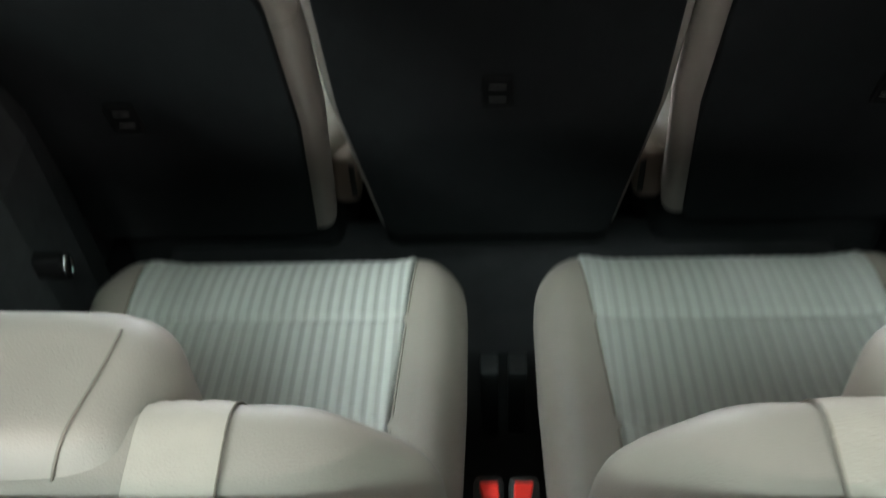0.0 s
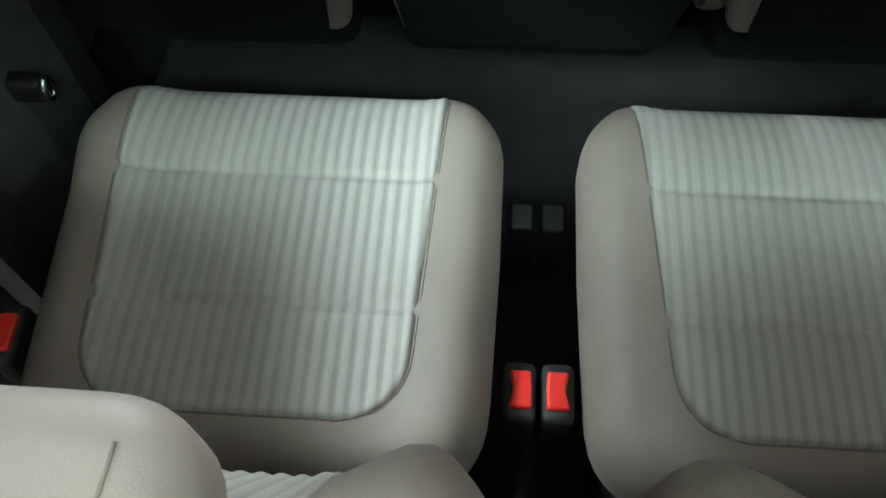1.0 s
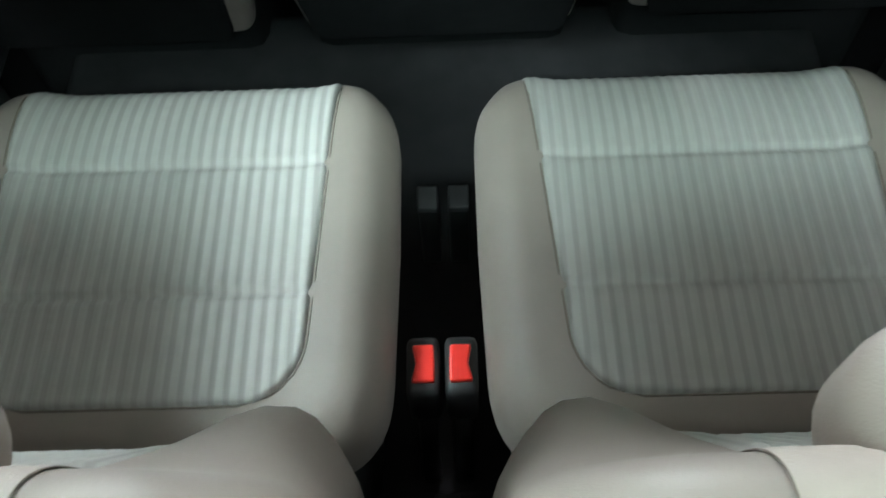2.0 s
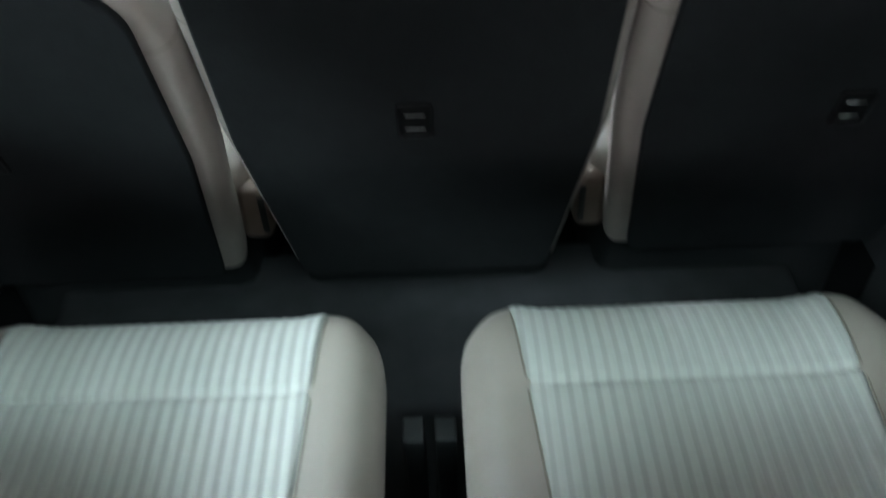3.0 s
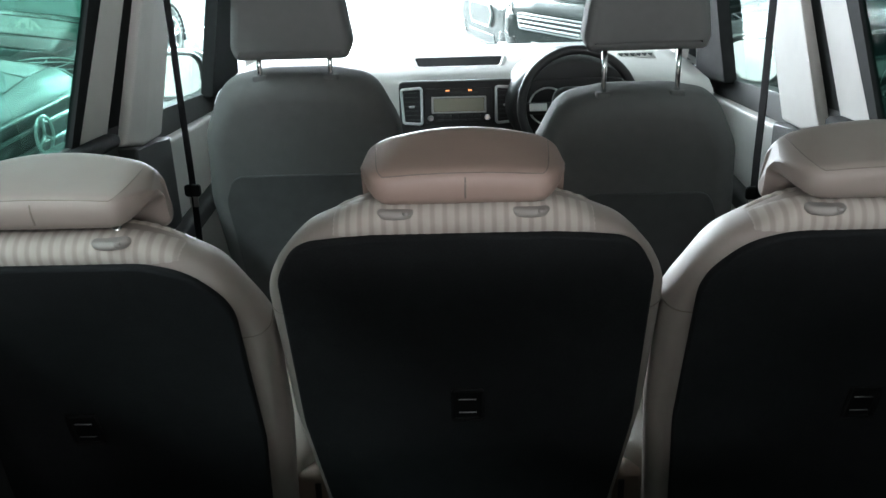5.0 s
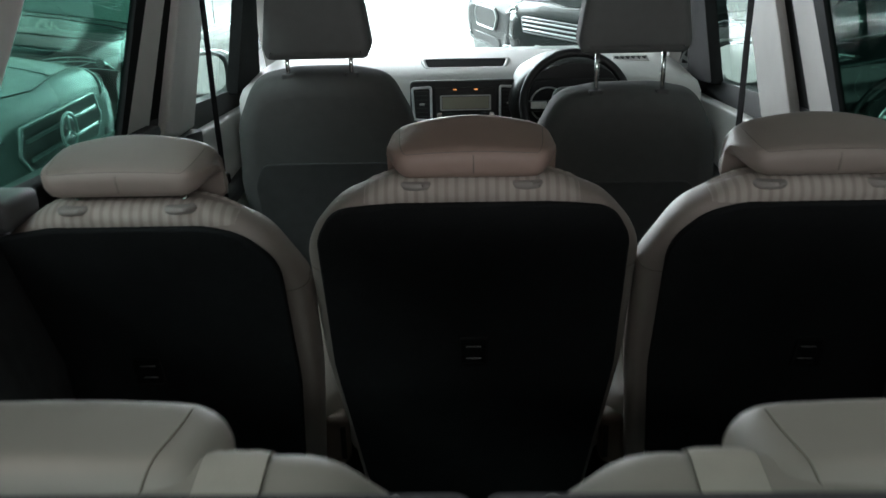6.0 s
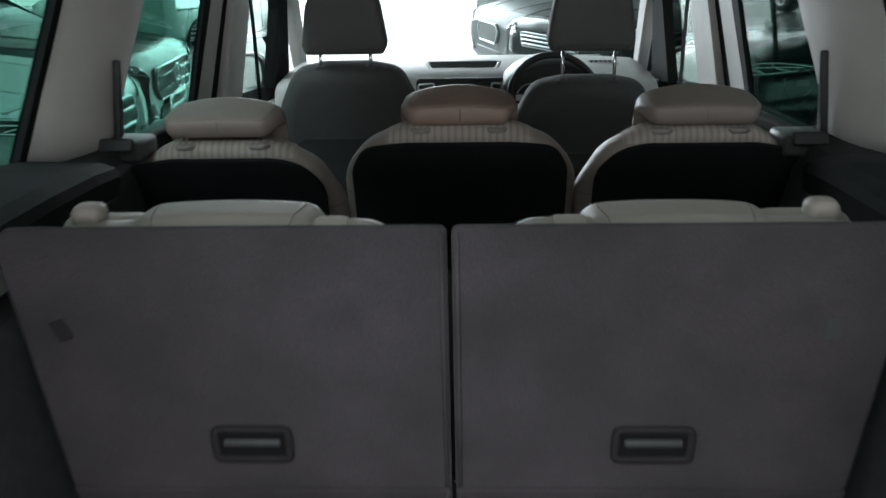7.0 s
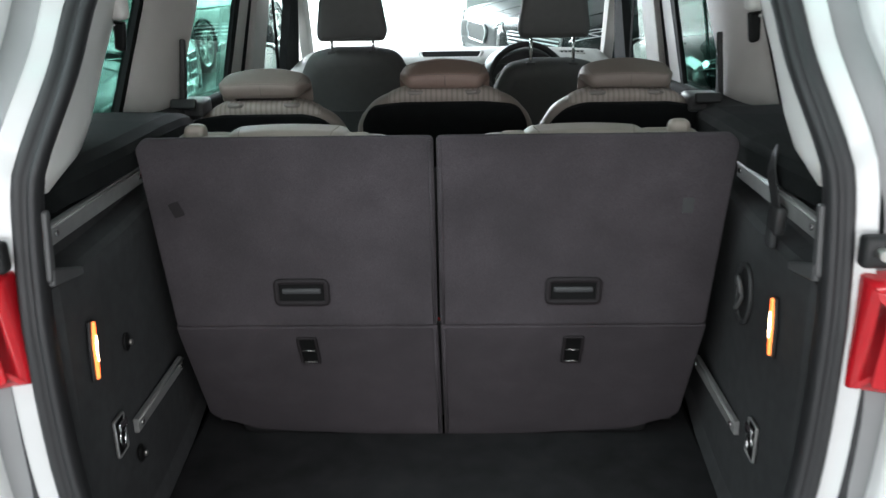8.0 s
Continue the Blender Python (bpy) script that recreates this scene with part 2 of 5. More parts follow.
# ---------------------------------------------------------------- mesh helpers
def part(name, bm, material, parent=None, label="", smooth=True, m=None):
    """Links a bmesh as one mesh object, under a parent if one is given."""
    if m is not None:
        bmesh.ops.transform(bm, matrix=m, verts=bm.verts)
    bmesh.ops.recalc_face_normals(bm, faces=bm.faces)
    for f in bm.faces:
        f.smooth = smooth and len(f.verts) <= 4
    me = bpy.data.meshes.new(name)
    bm.to_mesh(me)
    bm.free()
    me.materials.append(material)
    ob = new(name, me)
    if parent is not None:
        ob.parent = parent
    if label:
        ob["label"] = label
    return ob


def thing(name, label, category, loc=(0, 0, 0), group="", kind=""):
    """An Empty at the thing's base, to which parts are parented."""
    ob = new(name)
    ob.empty_display_size = 0.05
    ob.location = loc
    return tagged(ob, label, category, group, kind)


def round_poly(pts, radii, n=6):
    """A closed 2D outline with rounded corners."""
    out = []
    k = len(pts)
    for i in range(k):
        p, a, b = Vector(pts[i]), Vector(pts[i - 1]), Vector(pts[(i + 1) % k])
        r = radii[i] if hasattr(radii, "__len__") else radii
        u, v = (a - p), (b - p)
        la, lb = u.length, v.length
        u.normalize(), v.normalize()
        ang = u.angle(v)
        d = min(r / max(math.tan(ang / 2), 1e-4), 0.48 * la, 0.48 * lb)
        s, e = p + u * d, p + v * d
        for j in range(n + 1):
            t = j / n
            out.append(tuple((1 - t) ** 2 * s + 2 * t * (1 - t) * p * 1.0 + t * t * e))
    return out


def rrect(w, h, r, n=6):
    return round_poly([(-w / 2, -h / 2), (w / 2, -h / 2), (w / 2, h / 2), (-w / 2, h / 2)], r, n)


def inset(outline, d):
    """The outline moved inwards by d."""
    k = len(outline)
    area = sum(outline[i - 1][0] * outline[i][1] - outline[i][0] * outline[i - 1][1] for i in range(k))
    sgn = 1 if area > 0 else -1
    out = []
    for i in range(k):
        a, b = Vector(outline[i - 1]), Vector(outline[(i + 1) % k])
        t = (b - a)
        if t.length < 1e-9:
            out.append(outline[i])
            continue
        t.normalize()
        out.append((outline[i][0] - sgn * t.y * d, outline[i][1] + sgn * t.x * d))
    return out


def rings_mesh(rings, cap=True):
    """Closed rings of equal length joined into a skin."""
    bm = bmesh.new()
    vs = [[bm.verts.new(p) for p in r] for r in rings]
    k = len(rings[0])
    for a, b in zip(vs, vs[1:]):
        for i in range(k):
            j = (i + 1) % k
            bm.faces.new((a[i], a[j], b[j], b[i]))
    if cap:
        for r in (vs[0], vs[-1]):
            bm.faces.new(r)
    return bm


def slab(outline, t, r, seg=4, crown=0.0, r_back=None, top=None, fine=6):
    """A solid of the outline (x, y), from z = 0 to t, with rounded rims; crown bulges its top, top(x, y) shapes it."""
    r_back = r if r_back is None else r_back
    rings = []
    for i in range(seg + 1):
        a = math.pi / 2 * i / seg
        o = inset(outline, r_back * (1 - math.sin(a)))
        rings.append([(x, y, r_back * (1 - math.cos(a))) for x, y in o])
    for i in range(seg + 1):
        a = math.pi / 2 * i / seg
        o = inset(outline, r * (1 - math.cos(a)))
        rings.append([(x, y, t - r + r * math.sin(a)) for x, y in o])
    if crown or top:
        o = inset(outline, r)
        cx, cy = sum(p[0] for p in o) / len(o), sum(p[1] for p in o) / len(o)
        for i in range(1, fine + 1):
            f = 1 - i / (fine + 0.5)
            rings.append([(cx + (x - cx) * f, cy + (y - cy) * f, t + crown * (1 - f * f)) for x, y in o])
        if top:
            rings = [[(x, y, z + top(x, y) * max(0.0, (z / t)) ** 2) for x, y, z in ring] for ring in rings]
    return rings_mesh(rings)


def box(sx, sy, sz, bev=0.004, seg=2):
    """A box with its centre at the origin and bevelled edges."""
    bm = bmesh.new()
    bmesh.ops.create_cube(bm, size=1)
    bmesh.ops.scale(bm, vec=(sx, sy, sz), verts=bm.verts)
    if bev:
        bmesh.ops.bevel(bm, geom=bm.edges[:], offset=min(bev, 0.45 * min(sx, sy, sz)), segments=seg, affect="EDGES", profile=0.5)
    return bm


def sweep(path, profile, closed=False, up=(0, 0, 1)):
    """A 2D profile drawn along a path of points."""
    pts = [Vector(p) for p in path]
    k = len(pts)
    rings = []
    for i, p in enumerate(pts):
        a = pts[i - 1] if (i or closed) else p
        b = pts[(i + 1) % k] if (i < k - 1 or closed) else p
        t = (b - a).normalized()
        side = t.cross(Vector(up))
        if side.length < 1e-4:
            side = t.cross(Vector((0, 1, 0)))
        side.normalize()
        top = side.cross(t)
        rings.append([tuple(p + side * u + top * v) for u, v in profile])
    if closed:
        rings.append(rings[0])
        bm = rings_mesh(rings, cap=False)
        bmesh.ops.remove_doubles(bm, verts=bm.verts, dist=1e-6)
        return bm
    return rings_mesh(rings)


def circle(r, n=10):
    return [(r * math.cos(2 * math.pi * i / n), r * math.sin(2 * math.pi * i / n)) for i in range(n)]


def curve(pts, n=8):
    """A smooth line (Catmull-Rom) through the points."""
    p = [Vector(q) for q in pts]
    p = [2 * p[0] - p[1]] + p + [2 * p[-1] - p[-2]]
    out = []
    for i in range(1, len(p) - 2):
        for j in range(n):
            t = j / n
            a, b, c, d = p[i - 1:i + 3]
            out.append(0.5 * ((2 * b) + (c - a) * t + (2 * a - 5 * b + 4 * c - d) * t * t + (3 * b - a - 3 * c + d) * t ** 3))
    out.append(p[-2])
    return out


def frame_slab(outer, inner, t):
    """A flat frame between two outlines of equal length, t thick."""
    bm = bmesh.new()
    k = len(outer)
    v = [[bm.verts.new((x, y, z)) for x, y in o] for o, z in ((outer, 0), (outer, t), (inner, t), (inner, 0))]
    for a in range(4):
        for i in range(k):
            j = (i + 1) % k
            bm.faces.new((v[a][i], v[a][j], v[(a + 1) % 4][j], v[(a + 1) % 4][i]))
    return bm


# stands a slab up: its x stays, its y becomes up, its thickness points to the rear
UP = Matrix(((1, 0, 0, 0), (0, 0, -1, 0), (0, 1, 0, 0), (0, 0, 0, 1)))
# the same with the thickness to the front
UPF = Matrix(((1, 0, 0, 0), (0, 0, 1, 0), (0, 1, 0, 0), (0, 0, 0, 1)))
# on a side wall: slab x runs along y, slab y is up, thickness points to -x or +x
SIDE_L = Matrix(((0, 0, 1, 0), (1, 0, 0, 0), (0, 1, 0, 0), (0, 0, 0, 1)))
SIDE_R = Matrix(((0, 0, -1, 0), (1, 0, 0, 0), (0, 1, 0, 0), (0, 0, 0, 1)))

# ---------------------------------------------------------------- car shell
CX = 0.005  # the car's middle
WIDER = {-1: 0.0, 1: 0.03}  # how much further out the right wall stands


def wall_x(z):
    """Half width of the cabin at a height: upright below the windows, leaning in above them."""
    return 0.815 - max(0.0, z - 1.24) * 0.06


def side_panel(name, s, outline, t, material, parent=None, label="", off=0.0, bev=0.0):
    """A panel on a side wall: a (y, z) outline, following the wall's lean; t is its depth outwards."""
    bm = bmesh.new()
    a = [bm.verts.new((CX + s * (wall_x(z) + off + WIDER[s]), y, z)) for y, z in outline]
    b = [bm.verts.new((CX + s * (wall_x(z) + off + t + WIDER[s]), y, z)) for y, z in outline]
    k = len(outline)
    bm.faces.new(a), bm.faces.new(b)
    for i in range(k):
        bm.faces.new((a[i], a[(i + 1) % k], b[(i + 1) % k], b[i]))
    if bev:
        bmesh.ops.bevel(bm, geom=bm.edges[:], offset=bev, segments=3, affect="EDGES", profile=0.5)
    return part(name, bm, material, parent, label, smooth=bool(bev))


def dense(poly, step=0.05):
    """Adds points on the long edges of a closed outline, so that it can follow the wall's lean."""
    out = []
    for i, p in enumerate(poly):
        q = poly[(i + 1) % len(poly)]
        n = max(1, int(math.hypot(q[0] - p[0], q[1] - p[1]) / step))
        out += [(p[0] + (q[0] - p[0]) * j / n, p[1] + (q[1] - p[1]) * j / n) for j in range(n)]
    return out


OPEN = [(0.0, 0.585), (0.25, 0.585), (0.45, 0.590), (0.530, 0.64), (0.572, 0.75), (0.592, 0.87), (0.602, 1.00), (0.606, 1.15), (0.606, 1.27),
        (0.600, 1.38), (0.562, 1.52), (0.540, 1.64), (0.485, 1.735), (0.40, 1.79), (0.20, 1.80)]
half = [tuple(p) for p in curve([(x, z, 0) for x, z in OPEN], 4)]
LOOP = [(x, z) for x, z, _ in half] + [(-x, z) for x, z, _ in reversed(half) if x > 0.01]


def gate_y(z):
    """How far back the rim of the opening lies at a height."""
    return float(np.interp(z, [0.5, 0.87, 1.15, 1.27, 1.38, 1.52, 1.64, 1.80, 2.0], [-0.185, -0.165, -0.145, -0.125, -0.10, -0.01, 0.07, 0.17, 0.27]))


tagged(part("floor", box(1.70, 3.2, 0.05, 0.01), M_FLOORCARPET, m=pose(CX, 2.2, 0.42)), "dark carpeted cabin floor", "floor", kind="structure")
tagged(part("boot_floor", box(1.24, 1.50, 0.06, 0.02), M_BOOTFLOOR, m=pose(CX, 0.54, 0.54)), "black carpeted boot floor", "floor", kind="structure")
tagged(part("ceiling", box(1.60, 2.85, 0.03, 0.01), M_LINER, m=pose(CX, 1.60, 1.815)), "light cloth headliner", "ceiling", kind="structure")
tagged(part("floor_step", box(1.24, 0.03, 0.12, 0.008), M_FLOORCARPET, m=pose(CX, 1.28, 0.49)), "dark carpeted floor step", "floor", kind="structure")

for s, side in ((-1, "left"), (1, "right")):
    wall = thing("wall_" + side, "cabin side wall with light pillars and dark lower trim", "wall", kind="structure")
    side_panel("door_trim", s, [(0.78, 0.40), (3.40, 0.40), (3.40, 1.04), (2.62, 1.12), (1.97, 1.185), (0.78, 1.245)], 0.05, M_DGREY, wall, "dark grey door lining", bev=0.008)
    side_panel("window_ledge", s, [(1.22, 1.185), (1.95, 1.15), (1.95, 1.18), (1.22, 1.235)], 0.045, M_SHELF, wall, off=-0.035, bev=0.012)
    side_panel("front_door_lining", s, [(2.02, 0.55), (2.95, 0.55), (2.95, 1.03), (2.02, 1.10)], 0.04, M_DASH, wall, "light front door lining", off=-0.035, bev=0.012)
    side_panel("arm_rest", s, [(2.1, 0.80), (2.8, 0.82), (2.8, 0.87), (2.1, 0.86)], 0.05, M_DGREY, wall, off=-0.075, bev=0.015)
    side_panel("quarter_seal", s, [(0.685, 1.24), (0.715, 1.24), (1.195, 1.82), (1.16, 1.82)], 0.02, M_SEAL, wall, off=-0.005)
    rings = []
    for z, xr, yr, xf, yf in ((1.22, 0.812, 0.70, 0.745, 1.02), (1.32, 0.806, 0.78, 0.742, 1.05), (1.42, 0.80, 0.86, 0.738, 1.145), (1.52, 0.795, 0.945, 0.733, 1.245), (1.66, 0.78, 1.06, 0.725, 1.37), (1.82, 0.765, 1.19, 0.715, 1.52)):
        a, b = Vector((xr, yr, z)), Vector((xf, yf, z))
        ring = []
        for q in range(7):
            p = a.lerp(b, q / 6)
            p.x -= 0.018 * math.sin(math.pi * q / 6)
            ring.append(p)
        ring += [Vector((xf + 0.012, yf + 0.03, z)), Vector((xf + 0.06, yf + 0.05, z)), Vector((0.825, yf + 0.05, z)), Vector((0.825, yr, z))]
        rings.append([(CX + s * (p.x + WIDER[s]), p.y, p.z) for p in ring])
    part("rear_pillar", rings_mesh(rings), M_TRIM, wall, "pale grey pillar trim")
    dy = -0.01 if s > 0 else 0.0
    side_panel("window_seal", s, [(1.735 + dy, 1.15), (1.772 + dy, 1.15), (2.03 + dy, 1.485), (2.29 + dy, 1.82), (2.19 + dy, 1.82), (1.962 + dy, 1.49)], 0.016, M_SEAL, wall, off=-0.001)
    side_panel("door_frame", s, [(1.775 + dy, 1.15), (1.934 + dy, 1.15), (2.165 + dy, 1.475), (2.405 + dy, 1.82), (2.293 + dy, 1.82), (2.033 + dy, 1.485)], 0.03, M_TRIM, wall, "pale door frame")
    side_panel("door_seal", s, [(1.937 + dy, 1.14), (2.02 + dy, 1.14), (2.25 + dy, 1.46), (2.515 + dy, 1.82), (2.408 + dy, 1.82), (2.168 + dy, 1.475)], 0.016, M_SEAL, wall, off=0.002)
    side_panel("middle_pillar", s, [(2.000 + dy, 1.135), (2.12 + dy, 1.105), (2.25 + dy, 1.10), (2.44 + dy, 1.42), (2.68 + dy, 1.82), (2.495 + dy, 1.82), (2.225 + dy, 1.46)], 0.03, M_TRIM, wall, "pale grey pillar trim", off=-0.022, bev=0.010)
    side_panel("pillar_foot", s, [(2.00 + dy, 0.45), (2.245 + dy, 0.45), (2.245 + dy, 1.098), (2.12 + dy, 1.103), (2.00 + dy, 1.132)], 0.05, M_DGREY, wall, off=-0.045, bev=0.008)
    side_panel("front_pillar", s, [(2.72, 1.10), (3.06, 1.06), (3.10, 1.42), (2.98, 1.60), (2.86, 1.55), (2.90, 1.40)], 0.04, M_SHELF, wall, off=-0.03, bev=0.006)
    side_panel("screen_pillar", s, [(3.32, 1.03), (3.44, 1.03), (3.20, 1.50), (2.96, 1.82), (2.80, 1.82), (3.11, 1.42)], 0.05, M_TRIM, wall, "pale windscreen pillar", off=-0.05, bev=0.01)
    side_panel("outer_skin", s, [(-0.05, 0.28), (3.55, 0.28), (3.55, 1.00), (2.0, 1.16), (0.78, 1.22), (-0.05, 1.25)], 0.03, M_PAINT, wall, "white painted body side", off=0.06)
    tag = {-1: ("window_1", "window_3", "window_5"), 1: ("window_2", "window_4", "window_6")}[s]
    panes = (([(1.02, 1.22), (1.752 + dy, 1.17), (2.0 + dy, 1.49), (2.24 + dy, 1.80), (1.45, 1.80), (1.14, 1.42)], M_GLASS, "green tinted rear door window"),
             ([(-0.02, 1.30), (0.71, 1.25), (1.17, 1.80), (0.45, 1.80)], M_GLASS, "green tinted rear quarter window"),
             ([(2.20, 1.09), (3.02, 1.03), (2.93, 1.42), (2.84, 1.60), (2.66, 1.80), (2.64, 1.80), (2.44, 1.48)], M_CLEAR, "clear front door window"))
    for name, (poly, glassy, label) in zip(tag, panes):
        g = thing(name, label, "window", kind="structure")
        side_panel("pane", s, poly, 0.004, glassy, g, off=0.008).visible_shadow = False
    side_panel("roof_rail", s, [(0.0, 1.80), (2.7, 1.80), (2.7, 1.86), (0.0, 1.86)], 0.06, M_LINER, wall, off=-0.02)

    # boot side trim with a shelf, a recess and an upright panel
    prof = [(0.80, 1.372), (0.60, 1.368), (0.572, 1.358), (0.566, 1.342), (0.572, 1.305), (0.640, 1.295), (0.646, 1.215), (0.612, 1.205),
            (0.600, 1.195), (0.598, 1.17), (0.600, 0.90), (0.602, 0.62), (0.590, 0.585), (0.60, 0.56), (0.80, 0.56)]
    for piece, outline, cloth, words in (("boot_shelf", prof[:5] + [(0.640, 1.3005), (0.80, 1.3005)], M_SHELF, "black moulded shelf under the quarter window"), ("boot_side_trim", [(0.80, 1.300)] + [(0.640, 1.300)] + prof[6:], M_LINING, "charcoal moulded boot lining")):
        rings = []
        for k, (y, wid, low) in enumerate(((-0.25, 0.02, -0.02), (-0.16, 0.012, -0.01), (-0.10, 0.006, -0.004), (0.03, 0.0, 0.0), (0.20, 0.0, 0.0), (0.42, 0.012, -0.01), (0.60, 0.03, -0.03), (0.76, 0.06, -0.06))):
            rings.append([(CX + s * min(0.82 + WIDER[s], x + (WIDER[s] if x > 0.79 else 0) + (wid if x < 0.79 else 0) + (0.05 * max(0.0, 1 - (y + 0.10) / 0.36) if z > 1.302 and x < 0.65 and y < 0.26 else 0)), max(y, gate_y(z) + 0.010 + 0.02 * k), z + (low if z > 1.29 else 0)) for x, z in outline])
        part(piece, rings_mesh(rings), cloth, wall, words, smooth=False)
    # light trim of the rearmost pillar
    seal_edge = [(0.610, -0.090, 1.350), (0.606, -0.080, 1.385), (0.590, -0.040, 1.45), (0.574, 0.015, 1.54), (0.556, 0.075, 1.63), (0.515, 0.13, 1.72), (0.475, 0.17, 1.80)]
    front_edge = [(0.612, -0.070, 1.350), (0.632, 0.12, 1.362), (0.637, 0.20, 1.405), (0.640, 0.305, 1.50), (0.640, 0.43, 1.605), (0.62, 0.53, 1.70), (0.58, 0.62, 1.80)]
    rings = []
    for a, b in zip(seal_edge, front_edge):
        a, b = Vector(a), Vector(b)
        n = 6
        ring = []
        for i in range(n + 1):
            p = a.lerp(b, i / n)
            p.x -= 0.012 * math.sin(math.pi * i / n)
            ring.append(p)
        ring += [b + Vector((0.05, 0.02, 0)), a + Vector((0.05, 0.0, 0))]
        rings.append([(CX + s * p.x, p.y, p.z) for p in ring])
    part("tail_pillar", rings_mesh(rings), M_TAILTRIM, wall, "off-white rear pillar trim")

# windscreen and front cowl
ws = thing("window_7", "clear raked windscreen", "window", kind="structure")
bm = bmesh.new()
ring = [bm.verts.new(p) for p in ((-0.74, 3.45, 1.08), (0.75, 3.45, 1.08), (0.70, 2.98, 1.80), (-0.69, 2.98, 1.80))]
bm.faces.new(ring)
part("pane", bm, M_CLEAR, ws, smooth=False).visible_shadow = False
tagged(part("wall_bulkhead", box(1.60, 0.06, 0.62, 0.01), M_BLACK, m=pose(CX, 3.50, 0.72)), "black front bulkhead under the screen", "wall", kind="structure")
tagged(part("bonnet", box(1.60, 0.95, 0.05, 0.02), M_PAINT, m=pose(CX, 4.0, 0.985, -4)), "white painted bonnet", "bonnet", kind="structure")
tagged(part("roof", box(1.66, 2.95, 0.03, 0.01), M_PAINT, m=pose(CX, 1.62, 1.87)), "white painted roof skin", "roof", kind="structure")

# tailgate opening: rubber seal, body flange and gutter
def rim(offsets, name, material, parent, label=""):
    """A band round the opening: (outward offset, rearward offset) pairs joined in turn."""
    rings = []
    for d, back in offsets:
        o = inset(LOOP, -d)
        rings.append([(CX + x, gate_y(z0) - back, z) for (x, z), (_, z0) in zip(o, LOOP)])
    bm = bmesh.new()
    vs = [[bm.verts.new(p) for p in r] for r in rings]
    k = len(LOOP)
    for a, b in zip(vs, vs[1:]):
        for i in range(k):
            j = (i + 1) % k
            bm.faces.new((a[i], a[j], b[j], b[i]))
    return part(name, bm, material, parent, label)


gate = thing("tailgate_opening", "white body rim with black rubber seal round the open boot", "car body", kind="structure")
rim([(0.0, -0.025), (-0.003, -0.01), (-0.001, 0.006), (0.006, 0.012), (0.014, 0.006), (0.017, 0.004), (0.021, 0.010), (0.030, 0.014), (0.038, 0.008), (0.042, -0.01), (0.044, -0.03)], "seal", M_RUBBER, gate, "black rubber door seal")
rim([(0.036, -0.03), (0.040, -0.012), (0.046, -0.008), (0.070, -0.002), (0.075, 0.002)], "inner_flange", M_PAINT, gate, "white painted flange")
# the channel's shade is put into this grey; the body itself is white
rim([(0.075, 0.002), (0.079, -0.012), (0.085, -0.016), (0.118, -0.010), (0.123, -0.004)], "gutter", mat("gutter_shade_grey", (0.24, 0.24, 0.24), 0.4, var=0.04), gate, "gutter with its shade painted grey")
rim([(0.123, -0.004), (0.127, 0.012), (0.135, 0.020), (0.20, 0.03), (0.26, 0.0), (0.30, -0.08)], "outer_flange", M_PAINT, gate, "white painted body edge")
tagged(part("sill_trim", box(1.05, 0.10, 0.035, 0.012), M_DGREY, m=pose(CX, -0.165, 0.583)), "dark plastic boot sill", "sill", kind="structure")

# raised tailgate: a frame round its rear window
gate_lid = thing("tailgate", "white tailgate raised above the open boot", "tailgate", (CX, 0.16, 1.87), kind="structure")
LID = [(0.16, 1.87, 0.66), (0.02, 1.97, 0.68), (-0.25, 2.06, 0.69), (-0.62, 2.10, 0.68), (-0.95, 2.06, 0.62)]


def lid_piece(name, y0, y1, fa, fb, material, label="", thick=0.05):
    rows = []
    for y in np.linspace(y0, y1, 9):
        z = float(np.interp(-y, [-p[0] for p in LID], [p[1] for p in LID]))
        w = float(np.interp(-y, [-p[0] for p in LID], [p[2] for p in LID]))
        rows.append([(a * w, y - 0.16, z - 1.87 + b) for a, b in ((fa, 0), (fb, 0), (fb, thick), (fa, thick))])
    return part(name, rings_mesh(rows), material, gate_lid, label, smooth=False)


lid_piece("hinge_panel", 0.16, 0.04, -1, 1, M_PAINT)
lid_piece("lower_panel", -0.66, -0.95, -1, 1, M_PAINT)
for s in (-1, 1):
    lid_piece("side_panel", 0.04, -0.66, s * 0.86, s, M_PAINT)
lid_piece("rear_window", 0.04, -0.66, -0.855, 0.855, M_GLASS, "tinted rear window", 0.005).visible_shadow = False

